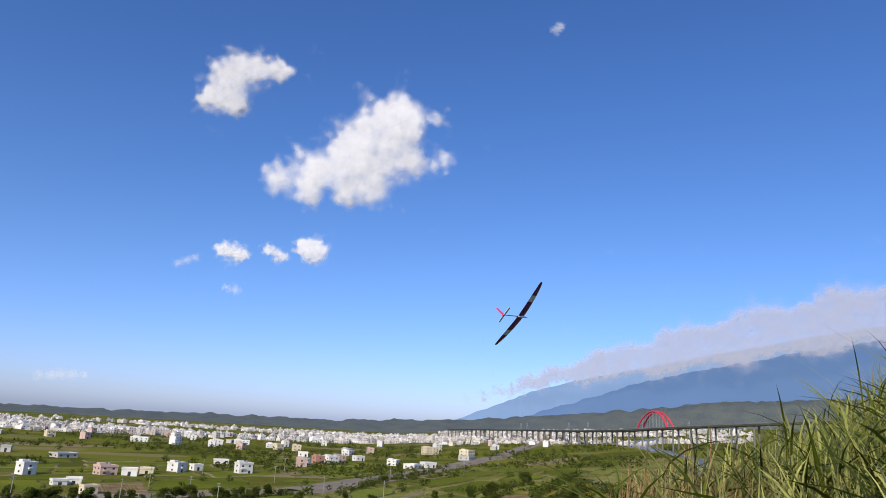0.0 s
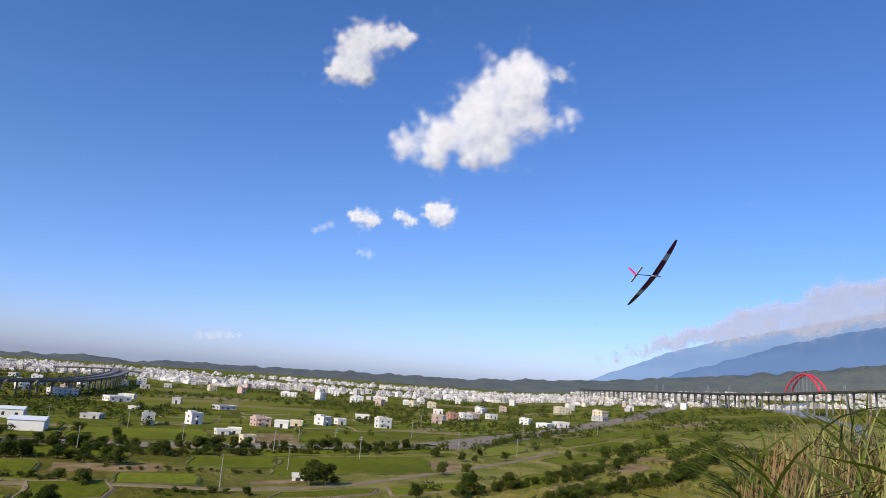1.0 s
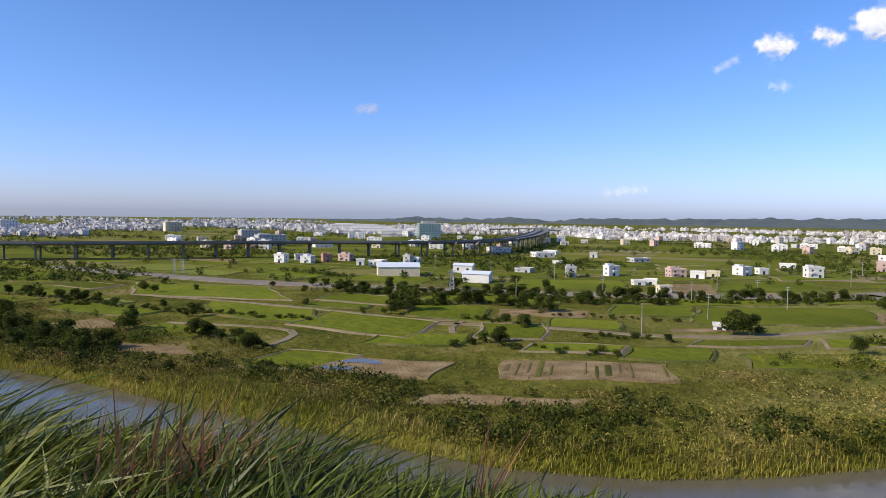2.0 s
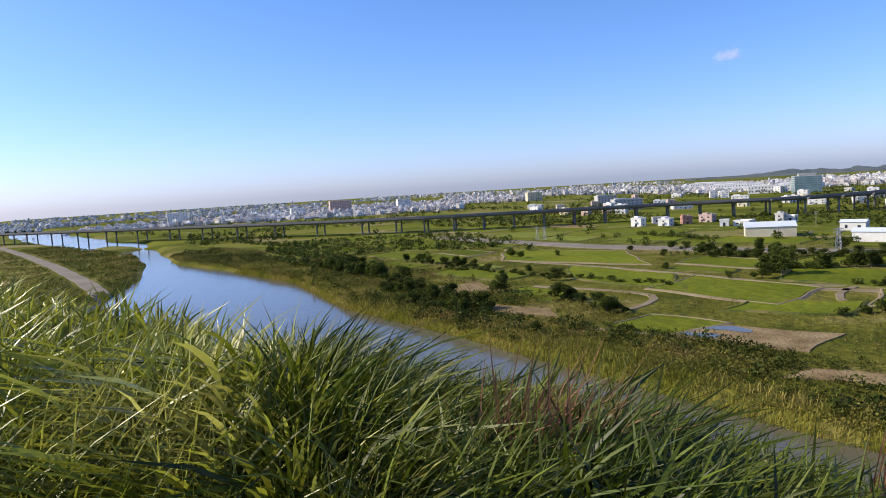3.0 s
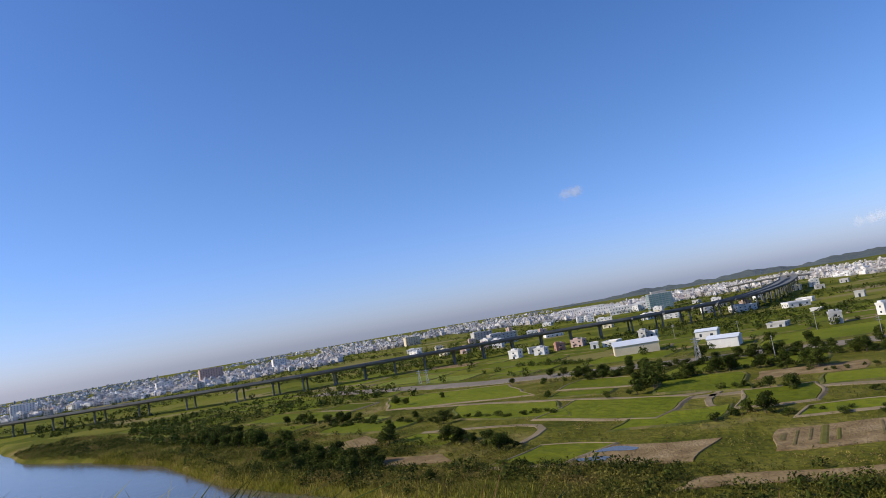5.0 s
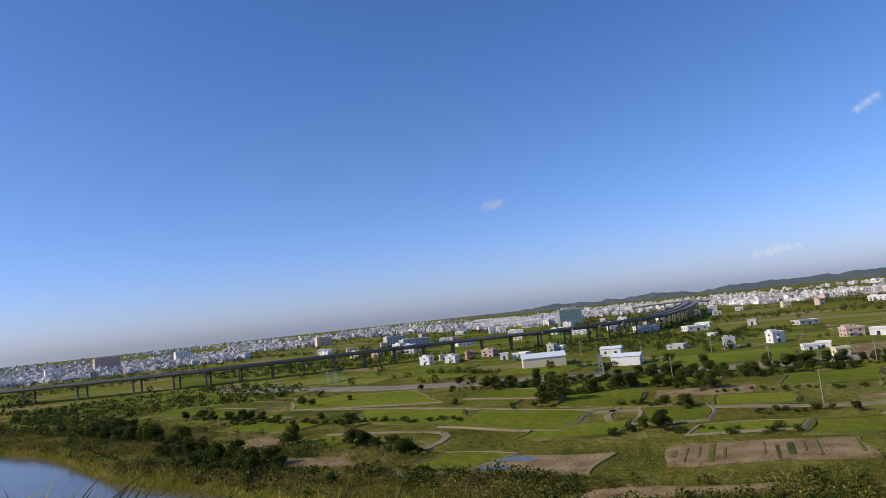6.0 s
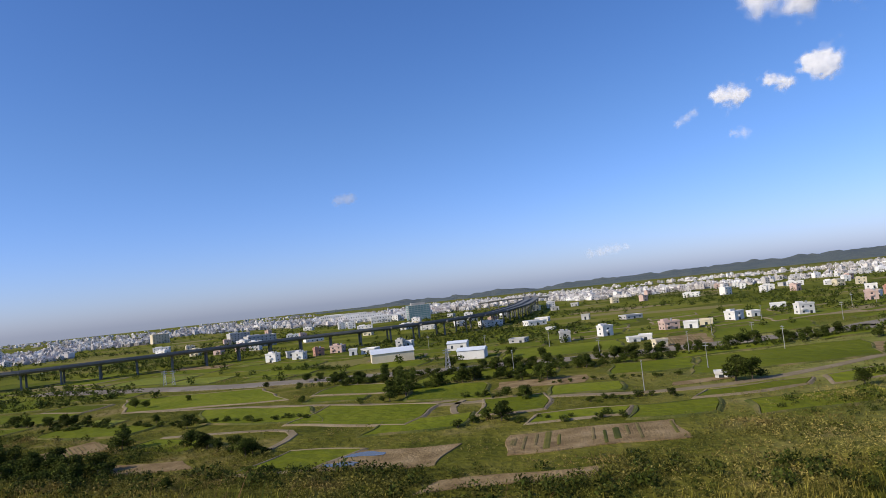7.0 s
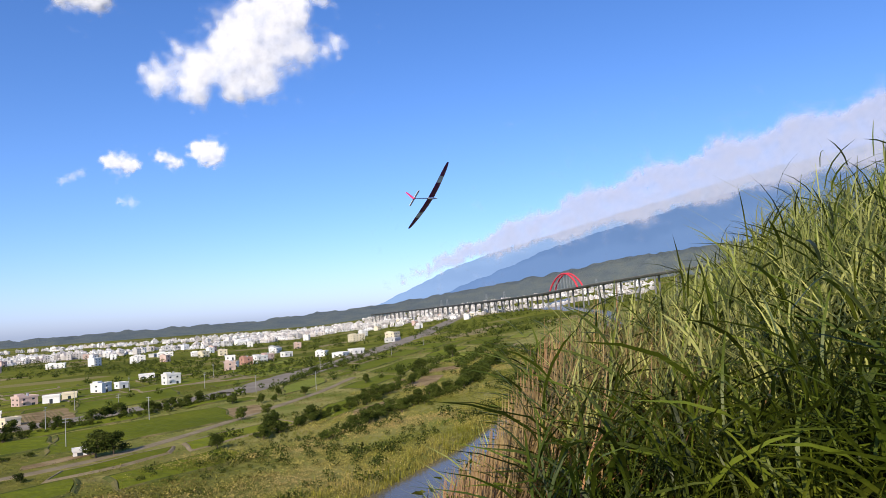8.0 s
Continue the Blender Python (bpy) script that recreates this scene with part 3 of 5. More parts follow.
# ---- buildings ----
def house(m, w, d, h, wall, label, storeys=None, roof="flat", category="house", group="houses on the plain", sides=(0, 1, 3)):
    top = thing("house", m, label, category, group)
    st = storeys or max(1, round(h / 3.3))
    bm = box(bmesh.new(), -w / 2, -d / 2, -1.0, w / 2, d / 2, h)
    part("wall", bm, M[wall], top)
    if roof == "flat":
        bm = bmesh.new()
        t = 0.25
        for x0, y0, x1, y1 in ((-w / 2 - t, -d / 2 - t, w / 2 + t, -d / 2 + t), (-w / 2 - t, d / 2 - t, w / 2 + t, d / 2 + t), (-w / 2 - t, -d / 2 + t, -w / 2 + t, d / 2 - t), (w / 2 - t, -d / 2 + t, w / 2 + t, d / 2 - t)):
            box(bm, x0, y0, h - 0.2, x1, y1, h + 0.9)
        part("parapet", bm, M[wall], top)
        if st >= 2:
            part("stair_house", box(bmesh.new(), -w * 0.4, -d * 0.05, h, -w * 0.02, d * 0.4, h + 2.0, 0.05), M[wall], top)
            part("water_tank", rod(bmesh.new(), (w * 0.25, d * 0.2, h), (w * 0.25, d * 0.2, h + 1.9), 0.8, 0.8, 10), M["steel"], top, "steel rooftop water tank")
    else:
        bm = bmesh.new()
        e, k = 0.5, d * 0.16
        vs = [bm.verts.new(c) for c in [(-w / 2 - e, -d / 2 - e, h), (w / 2 + e, -d / 2 - e, h), (w / 2 + e, d / 2 + e, h), (-w / 2 - e, d / 2 + e, h), (-w / 2 - e, 0, h + k), (w / 2 + e, 0, h + k)]]
        for f in ((0, 1, 5, 4), (2, 3, 4, 5), (0, 4, 3), (1, 2, 5), (0, 3, 2, 1)):
            bm.faces.new([vs[i] for i in f])
        part("roof", bm, M[roof], top, "pale ribbed sheet-metal roof")
    fh = h / st
    for s in sides:
        L, D = (w, d) if s % 2 == 0 else (d, w)
        n = max(1, int(L / 5.0))
        rot = Matrix.Rotation(s * math.pi / 2, 4, "Z")
        for j in range(st):
            for i in range(n):
                cx = (i + 0.5) * L / n - L / 2
                ww, wh, z = min(1.5, L / n * 0.4), fh * 0.36, fh * (j + 0.36)
                if j == 0 and i == n // 2 and s == 0:
                    z, wh, ww = 0.05, fh * 0.66, 1.8
                bm = box(bmesh.new(), cx - ww / 2, -D / 2 - 0.06, z, cx + ww / 2, -D / 2 + 0.1, z + wh)
                bm.transform(rot)
                part("window", bm, M["glass"], top)
                if j and roof == "flat" and i % 2 == 0 and s == 0:
                    bm = box(bmesh.new(), cx - ww * 0.9, -D / 2 - 1.2, fh * j - 0.15, cx + ww * 0.9, -D / 2, fh * j + 0.85, 0.04)
                    bm.transform(rot)
                    part("balcony", bm, M[wall], top)
    return top


def site(x, y, turn):
    return pose(x, y, gz(x, y), 0, 0, turn)


rng = random.Random(11)
WORDS = {"white": "white-painted concrete farmhouse with flat roof among rice fields", "cream": "cream yellow concrete house with flat roof by the fields", "pink": "pinkish tiled townhouse with flat roof on the plain",
         "grey": "bare grey concrete house with flat roof", "brick": "red brick house with flat roof in a hamlet"}
house(site(-43, 462, 10), 28, 17, 6.3, "cream", "large cream warehouse with pale blue sheet-metal roof", 1, "roof_metal", "warehouse", sides=(1,))
house(site(2, 490, -12), 14, 10, 5.6, "white", "white gabled farm shed beside a rice field", 1, "roof_metal", "shed", sides=(0,))
house(site(10, 424, -14), 17, 11, 5.4, "white", "white metal shed with shallow gabled roof", 1, "roof_metal", "shed", sides=())
HOUSES_NEAR = [(75, 466, 9, 11, "grey"), (106, 481, 11, 11, "white"), (109, 419, 9, 4, "white"), (118, 424, 10, 4.5, "white"), (150, 476, 14, 9, "pink"), (163, 470, 12, 7, "white"), (178, 482, 11, 6, "cream"), (112, 376, 9, 6, "cream"),
               (205, 499, 12, 10, "white"), (223, 509, 9, 7, "white"), (273, 573, 15, 6, "white"), (250, 486, 14, 12, "white"), (97, 255, 5.5, 3, "white")]
HOUSES_EAST = [(338, 551, 12, 12, "pink"), (380, 590, 12, 12, "brick"), (401, 598, 16, 11, "white"), (414, 604, 14, 12, "pink"), (468, 645, 14, 8, "white"), (462, 575, 13, 9, "white"), (451, 530, 17, 6, "white"), (469, 527, 17, 8, "white"),
               (668, 748, 26, 16, "cream"), (616, 622, 20, 17, "cream"), (600, 605, 22, 7, "grey"), (355, 575, 12, 9, "white"), (430, 700, 14, 8, "white"), (520, 740, 16, 10, "white"), (560, 800, 16, 9, "grey")]
HOUSES_WEST = [(47, 502, 15, 4, "grey"), (82, 684, 25, 7, "white"), (84, 593, 10, 3.5, "white"), (41, 745, 26, 9, "white"), (97, 737, 18, 6, "white"), (134, 690, 10, 8, "grey"), (165, 632, 22, 5, "grey"), (-81, 542, 8, 8, "white"),
               (-68, 546, 15, 6, "white"), (-45, 567, 8, 11, "grey"), (-38, 572, 8, 8, "white"), (-101, 588, 14, 10, "pink"), (-115, 575, 10, 10, "brick"), (-128, 560, 12, 9, "white"), (-150, 560, 12, 11, "white"), (-140, 590, 16, 8, "grey")]
for x, y, w, h, c in HOUSES_NEAR + HOUSES_EAST + HOUSES_WEST:
    house(site(x, y + w * 0.3, rng.uniform(-28, 28)), w * 0.78, w * rng.uniform(0.55, 0.8), h * 0.6, c, WORDS[c])
stock = [house(site(-1200 + 40 * i, 900, 0), w, d, h, c, {"white": "white flat-roofed concrete townhouse at the edge of town", "cream": "cream flat-roofed townhouse at the edge of town", "pink": "pinkish tiled townhouse at the edge of town", "grey": "grey concrete townhouse at the edge of town"}[c], group="houses at the edge of town", sides=(0, 1))
         for i, (w, d, h, c) in enumerate([(9, 9, 7, "white"), (12, 10, 9.5, "white"), (17, 10, 5, "white"), (9, 9, 7.5, "pink"), (11, 9, 7, "cream"), (22, 12, 5.5, "white"), (11, 9, 4.5, "grey")])]
for i in range(84):
    az = rng.uniform(-24, 54)
    dep = rng.uniform(1.7, 2.6) if az > 8 else rng.uniform(1.9, 3.0)
    d = 42 / math.tan(radians(dep)) * (1.0 if az < 38 else 1.25)
    x, y = d * math.sin(radians(az)), d * math.cos(radians(az))
    if i % 3:
        x, y = x + rng.gauss(0, 8), y + rng.gauss(0, 8)
    copy_thing(rng.choice(stock), site(x, y, rng.uniform(-35, 35)))


def office_tower():
    top = thing("office_block", site(-58, 1190, 12), "pale green glass office block with concrete frame", "office")
    part("core", box(bmesh.new(), -19, -14, -1, 19, 14, 26, 0.2), M["grey"], top)
    for j in range(8):
        z = 0.6 + 3.2 * j
        for i in range(7):
            part("window", box(bmesh.new(), -18 + i * 5.2, -14.25, z, -13.4 + i * 5.2, -13.9, z + 2.5), M["glass_green"], top)
        for i in range(5):
            part("window", box(bmesh.new(), -19.25, -13 + i * 5.3, z, -18.9, -8.4 + i * 5.3, z + 2.5), M["glass_green"], top)
    part("roof_frame", box(bmesh.new(), -12, -8, 26, 12, 8, 29.5, 0.2), M["concrete"], top)
    return top


office_tower()
for x, y, w, h in ((-118, 1250, 60, 12), (-190, 1420, 90, 14), (-260, 1650, 110, 15), (-90, 1330, 40, 12)):
    house(site(x, y, 6), w, 26, h, "white", "long white factory hall with flat roof", 2, "flat", "factory", sides=(0,))
for x, y, w, h, c in ((-955, 1165, 46, 26, "pink"), (-1200, 935, 40, 22, "white"), (-1240, 960, 30, 20, "white"), (-880, 1300, 30, 20, "white"), (-600, 1400, 34, 18, "cream"), (-1000, 1080, 30, 16, "white"), (-320, 1020, 30, 14, "grey"), (-240, 850, 36, 13, "grey")):
    house(site(x, y, 30 - x * 0.02), w, 16, h, c, "tall apartment block above the low town", round(h / 3.1), "flat", "apartment", "apartment blocks", sides=(0, 1))


def town():
    """The crowded town behind the plain, too far to count."""
    rg = np.random.RandomState(3)
    n = 11500
    az = np.where(rg.rand(n) < 0.55, rg.uniform(-72, -8, n), rg.uniform(-8, 66, n))
    far, near = np.interp(az, [-72, -40, -15, -8, 8, 12, 34, 40, 66], [0.5, 0.52, 0.6, 0.95, 1.0, 1.0, 1.0, 0.95, 0.9]), np.interp(az, [-72, -40, -15, -8, 8, 12, 34, 40, 66], [1.5, 2.0, 1.9, 1.75, 1.6, 1.95, 1.8, 1.5, 1.4])
    dep = far + (near - far) * rg.beta(1.2, 1.2, n)
    d = 42 / np.tan(np.radians(dep))
    d = np.where(az > 42, rg.uniform(1450, 3350, n), d)
    x, y = d * np.sin(np.radians(az)), d * np.cos(np.radians(az))
    lumps = np.sin(x * 0.006 + 1) + np.sin(y * 0.005 + x * 0.004) + 0.6 * np.sin(x * 0.017 + y * 0.013)
    keep = (lumps > -0.75) & (d < 4500)
    x, y, d = x[keep], y[keep], d[keep]
    n = len(x)
    w, dp = rg.uniform(5, 13, n) * (1 + (rg.rand(n) < 0.06) * 1.8), rg.uniform(7, 13, n)
    h = np.where(d > 2600, 1.15, 1.0) * rg.choice([3.2, 3.5, 4, 6.2, 6.2, 9], n) * rg.uniform(0.85, 1.15, n) * np.where(w > 19, 0.6, 1)
    tn = rg.uniform(-0.5, 0.5, n) - np.arctan2(x, y) * 0.5
    z = ground_z(x, y) - 0.5
    V, Fc, mi = [], [], []

    def add(i, x0, y0, z0, x1, y1, z1, mat, bottom=False):
        c, s = math.cos(tn[i]), math.sin(tn[i])
        k = len(V)
        for zz in (z0, z1):
            for px, py in ((x0, y0), (x1, y0), (x1, y1), (x0, y1)):
                V.append((x[i] + px * c - py * s, y[i] + px * s + py * c, z[i] + zz))
        fs = [(0, 1, 5, 4), (1, 2, 6, 5), (2, 3, 7, 6), (3, 0, 4, 7), (4, 5, 6, 7)]
        Fc.extend([tuple(k + q for q in f) for f in fs])
        mi.extend([mat] * 4 + [1 if mat == 0 else mat])
    for i in range(n):
        a, b = w[i] / 2, dp[i] / 2
        add(i, -a, -b, 0, a, b, h[i], 0)
        add(i, -a * 0.5, -b * 0.1, h[i] - 0.1, a * 0.2, b * 0.6, h[i] + 2.4, 0)
        for j in range(int(h[i] / 3.2)):
            m = max(1, int(w[i] / 4))
            for q in range(m):
                cx = (q + 0.5) * w[i] / m - a
                add(i, cx - 0.7, -b - 0.12, 1 + 3.2 * j, cx + 0.7, -b + 0.1, 2.4 + 3.2 * j, 2)
    ob = mesh_object("town", V, Fc, M["town"])
    ob.data.materials.append(M["town_roof"])
    ob.data.materials.append(M["glass"])
    ob.data.polygons.foreach_set("material_index", np.array(mi, np.int32))
    return tagged(ob, "crowded pale town of low concrete buildings on the plain", "town", kind="stuff")


town()


# ---- poles and masts ----
def utility_pole(m, h=11):
    top = thing("utility_pole", m, "grey concrete utility pole beside a farm road", "pole", "utility poles on the plain")
    part("shaft", rod(bmesh.new(), (0, 0, -0.5), (0, 0, h), 0.17, 0.11, 8), M["concrete"], top)
    for z in (h - 0.5, h - 1.6):
        part("crossarm", box(bmesh.new(), -1.1, -0.08, z, 1.1, 0.08, z + 0.16), M["steel"], top)
    return top


pole = utility_pole(site(73, 352, 10))
for x, y in [(113, 336), (101, 280), (149, 314), (250, 320), (65, 245), (152, 408), (237, 420), (341, 430), (428, 439), (512, 478), (27, 334), (231, 352), (150, 348), (60, 440), (210, 470), (290, 500), (20, 460), (-20, 520), (320, 520)]:
    copy_thing(pole, site(x, y, (x * 37) % 180))


def pylon(x, y, h, label):
    top = thing("lattice_mast", site(x, y, 20), label, "mast")
    bm = bmesh.new()
    a = h * 0.11
    for sx in (-1, 1):
        for sy in (-1, 1):
            rod(bm, (sx * a, sy * a, 0), (sx * a * 0.25, sy * a * 0.25, h), 0.16, 0.1, 4)
    part("leg_frame", bm, M["steel"], top)
    bm = bmesh.new()
    for j in range(6):
        k0, k1 = 1 - 0.75 * j / 6, 1 - 0.75 * (j + 1) / 6
        for sx, sy, tx, ty in ((-1, -1, 1, -1), (1, -1, 1, 1), (1, 1, -1, 1), (-1, 1, -1, -1)):
            rod(bm, (sx * a * k0, sy * a * k0, h * j / 6), (tx * a * k1, ty * a * k1, h * (j + 1) / 6), 0.09, 0.09, 4)
    part("bracing", bm, M["steel"], top)
    for j in range(2):
        part("crossarm", box(bmesh.new(), -h * 0.18, -0.2, h * (0.8 + 0.12 * j), h * 0.18, 0.2, h * (0.8 + 0.12 * j) + 0.35), M["steel"], top)
    return top


pylon(-194, 455, 10, "low white lattice gantry beside the gravel road")
pylon(-187, 452, 10, "low white lattice gantry beside the gravel road")
pylon(-5, 370, 12, "pale lattice mast beside the levee road")
for az, d in ((48.7, 2100), (49.2, 2100), (61.6, 1500), (52.5, 1900), (54.0, 1800)):
    x, y = d * math.sin(radians(az)), d * math.cos(radians(az))
    pylon(x, y, 42, "tall pale steel pylon near the river bridge")


# ---- trees and shrubs ----
def leaves(bm_v, bm_f, centre, radius, n, size, rg, flat=0.8):
    """Small pointed leaf clumps over an uneven ball."""
    for _ in range(n):
        u = Vector((rg.gauss(0, 1), rg.gauss(0, 1), rg.gauss(0, 1))).normalized()
        p = Vector(centre) + Vector((u.x, u.y, u.z * flat)) * radius * (0.55 + 0.5 * rg.random())
        a = (u + Vector((rg.uniform(-1, 1), rg.uniform(-1, 1), rg.uniform(-0.6, 1)))).normalized()
        t = a.orthogonal().normalized()
        t.rotate(Matrix.Rotation(rg.uniform(0, 6.3), 3, a))
        b = a.cross(t)
        s = size * rg.uniform(0.6, 1.3)
        k = len(bm_v)
        bm_v += [tuple(p - t * s), tuple(p + b * s * 0.45 + a * s * 0.2), tuple(p + t * s), tuple(p - b * s * 0.45 + a * s * 0.2)]
        bm_f.append((k, k + 1, k + 2, k + 3))


def tree(seed, spread, label):
    """Ten metres tall: tapered trunk, limbs, and a ragged crown."""
    rg = random.Random(seed)
    top = thing("tree", pose(-1400 + 30 * seed, 700, 0), label, "tree", "trees on the plain")
    bm = bmesh.new()
    rod(bm, (0, 0, -0.4), (0.15, 0.1, 3.4), 0.32, 0.2, 8)
    v, f = [], []
    for i in range(11):
        a, r = i * 2.4 + rg.uniform(-0.4, 0.4), spread * (0.25 + 0.75 * rg.random())
        c = (r * math.cos(a), r * math.sin(a), rg.uniform(3.2, 8.6) - 0.25 * r)
        rod(bm, (0.1, 0.1, rg.uniform(2.0, 3.3)), c, 0.13, 0.04, 5)
        leaves(v, f, c, rg.uniform(1.3, 2.2), 90, 0.5, rg)
    leaves(v, f, (0, 0, 7.2), 2.6, 130, 0.5, rg)
    leaves(v, f, (0, 0, 4.6), spread * 0.8, 130, 0.55, rg)
    part("trunk", bm, M["bark"], top)
    mesh_object("crown", v, f, M["leaf"], top)
    return top


def shrub(seed, label):
    rg = random.Random(seed)
    top = thing("shrub", pose(-1400 + 30 * seed, 760, 0), label, "shrub", "shrubs on the plain")
    bm = bmesh.new()
    v, f = [], []
    for i in range(7):
        a, r = i * 2.4, rg.uniform(0.2, 1.5)
        c = (r * math.cos(a), r * math.sin(a), rg.uniform(0.7, 2.2))
        rod(bm, (0, 0, -0.2), c, 0.06, 0.03, 4)
        leaves(v, f, c, rg.uniform(0.7, 1.1), 55, 0.28, rg)
    part("stem", bm, M["bark"], top)
    mesh_object("crown", v, f, M["leaf"], top)
    return top


woods = [tree(i, s, lb) for i, (s, lb) in enumerate([(3.2, "broad dark green tree among the fields"), (2.4, "rounded green tree beside a field"), (4.0, "wide spreading dark green tree by the farm road"), (1.8, "narrow green tree on a field edge")])]
bushes = [shrub(i, "dense dark green shrub on a field edge") for i in range(4)]


def plant(kind, x, y, h, full, rg, wide=1.0):
    s = h / full
    m = pose(x, y, gz(x, y) - 0.1, 0, 0, rg.uniform(0, 360)) @ Matrix.Diagonal((s * wide, s * wide, s, 1))
    return copy_thing(kind, m)


TREES_A = [(-116, 234, 8.2), (-107, 268, 5.7), (-85, 223, 5.9), (-65, 204, 5.7), (-129, 291, 4.0), (-70, 305, 3.6), (-154, 236, 5.6), (-116, 198, 4.9), (-29, 283, 6.6), (-25, 312, 7.3), (12, 218, 5.4), (38, 297, 7.9), (62, 333, 6.2), (-41, 282, 3.3), (-75, 172, 4.0), (28, 304, 6.1)]
TREES_B = [(98, 246, 9.5), (103, 244, 8.5), (166, 265, 6.2), (180, 266, 5.3), (175, 228, 7.1), (152, 222, 8.0), (224, 241, 8.2), (295, 296, 7.6), (307, 292, 9.1), (386, 332, 10.1), (320, 410, 6.0), (228, 254, 5.1), (-23, 293, 11.5), (36, 302, 7.6), (70, 229, 3.2), (13, 225, 5.6), (124, 213, 6.1)]
rg = random.Random(21)
for x, y, h in TREES_A + TREES_B:
    plant(woods[2] if h > 8 else rg.choice(woods[:3]), x, y, h, 9.6, rg, 1.15)
HEDGES_A = [([(-101, 469), (-67, 438)], 4), ([(-77, 382), (-45, 360)], 4), ([(-31, 300), (2, 321), (35, 313)], 5), ([(28, 345), (60, 327), (105, 329)], 4.5), ([(106, 333), (164, 336), (211, 357)], 3.5), ([(2, 274), (27, 256)], 3.5), ([(14, 216), (49, 205)], 3), ([(43, 236), (66, 234)], 3), ([(33, 291), (87, 272)], 2.2), ([(-2, 216), (11, 225)], 3.5), ([(318, 319), (399, 338)], 5), ([(325, 273), (481, 362)], 6), ([(194, 205), (238, 205), (350, 264)], 5)]
HEDGES_C = [([(-60, 352), (20, 350), (110, 346), (225, 352)], 5), ([(-70, 372), (40, 356)], 4), ([(240, 350), (330, 425), (420, 470)], 4.5), ([(140, 215), (240, 250), (330, 300)], 4), ([(150, 190), (260, 215), (380, 280)], 5), ([(-330, 330), (-230, 280), (-170, 250)], 6), ([(-180, 300), (-60, 262)], 3)]
HEDGES_B = [([(-58, 185), (-47, 179)], 3), ([(-149, 215), (-110, 192)], 5), ([(-94, 231), (-60, 206)], 4), ([(-128, 483), (-76, 439)], 4), ([(-227, 387), (-201, 408)], 5), ([(-223, 331), (-154, 297)], 4), ([(-84, 362), (-37, 356)], 4), ([(-395, 389), (-280, 334), (-209, 266)], 6), ([(-173, 236), (-149, 225), (-101, 198)], 5), ([(-524, 472), (-362, 406)], 5), ([(282, 403), (325, 410)], 3)]
hedge = []
for line, h in HEDGES_A + HEDGES_B + HEDGES_C:
    c = np.array(line, float)
    s = np.concatenate([[0], np.cumsum(np.hypot(*np.diff(c, axis=0).T))])
    t = 0.0
    while t < s[-1]:
        x, y = np.interp(t, s, c[:, 0]) + rg.gauss(0, 1.4), np.interp(t, s, c[:, 1]) + rg.gauss(0, 2.2)
        tall = h > 3.2 and rg.random() < 0.38
        hedge.append((math.hypot(x, y), tall, x, y, h * rg.uniform(0.8, 1.5) if tall else h * rg.uniform(0.4, 0.9)))
        t += rg.uniform(2.0, 4.2)
for _ in range(170):
    az = rg.uniform(-45, 56)
    d = 42 / math.tan(radians(rg.uniform(2.6, 6.5)))
    hedge.append((d, True, d * math.sin(radians(az)), d * math.cos(radians(az)), rg.uniform(3.5, 8)))
hedge.sort()
left, rest = {True: 255, False: 285}, []
for d, tall, x, y, h in hedge:
    if left[tall] > 0:
        left[tall] -= 1
        plant(rg.choice(woods if tall else bushes), x, y, h, 9.6 if tall else 3.0, rg, 1.2)
    else:
        rest.append((x, y, h))


def thicket(name, label, pts, size, mat, per, leaf, tall=0.7):
    """Uncountable scrub as one mesh: many small leaf clumps."""
    r = np.random.RandomState(len(pts))
    pts = np.asarray(pts)
    n = len(pts) * per
    hs = np.repeat(size, per)
    u = r.normal(size=(n, 3))
    u /= np.linalg.norm(u, axis=1, keepdims=True)
    base = np.repeat(np.stack([pts[:, 0], pts[:, 1], ground_z(pts[:, 0], pts[:, 1])], 1), per, axis=0)
    c = base + u * hs[:, None] * np.array([0.75, 0.75, tall * 0.6]) * r.uniform(0.5, 1.05, (n, 1))
    c[:, 2] += hs * tall * 0.55
    t = r.normal(size=(n, 3))
    t /= np.linalg.norm(t, axis=1, keepdims=True)
    b = np.cross(t, u + 0.4 * r.normal(size=(n, 3)))
    b /= np.linalg.norm(b, axis=1, keepdims=True) + 1e-9
    s = (leaf * r.uniform(0.6, 1.4, n) * np.clip(hs / 2.0, 0.6, 2.2))[:, None]
    v = np.stack([c - t * s, c + b * s * 0.45, c + t * s, c - b * s * 0.45], 1).reshape(-1, 3)
    f = np.arange(4 * n).reshape(-1, 4)
    ob = mesh_object(name, v.tolist(), f.tolist(), mat)
    return tagged(ob, label, "scrub", kind="stuff")


rest = np.array(rest)
thicket("scrub", "far hedges and field trees on the plain", rest[:, :2], rest[:, 2] * 0.62, M["leaf"], 60, 0.42, 1.1)
r = np.random.RandomState(8)
xs = r.uniform(-480, 420, 34000)
bank = np.interp(xs, FAR_X, FAR_Y)
deep = np.interp(xs, SCRUB_X, SCRUB_DEEP)
ys = bank + 2 + deep * r.beta(0.95, 1.5, len(xs)) * 1.25
keep = np.ones(len(xs), bool)
for a in NEAR_FIELDS + MID_FIELDS + PLOTS:
    det = a[2] * a[5] - a[3] * a[4]
    p, q = ((xs - a[0]) * a[5] - (ys - a[1]) * a[4]) / det, ((ys - a[1]) * a[2] - (xs - a[0]) * a[3]) / det
    keep &= ~((abs(p) < 0.52) & (abs(q) < 0.52))
xs, ys = xs[keep], ys[keep]
lump = np.sin(xs * 0.11 + 2 * np.sin(ys * 0.07)) + np.sin(ys * 0.17 + xs * 0.05)
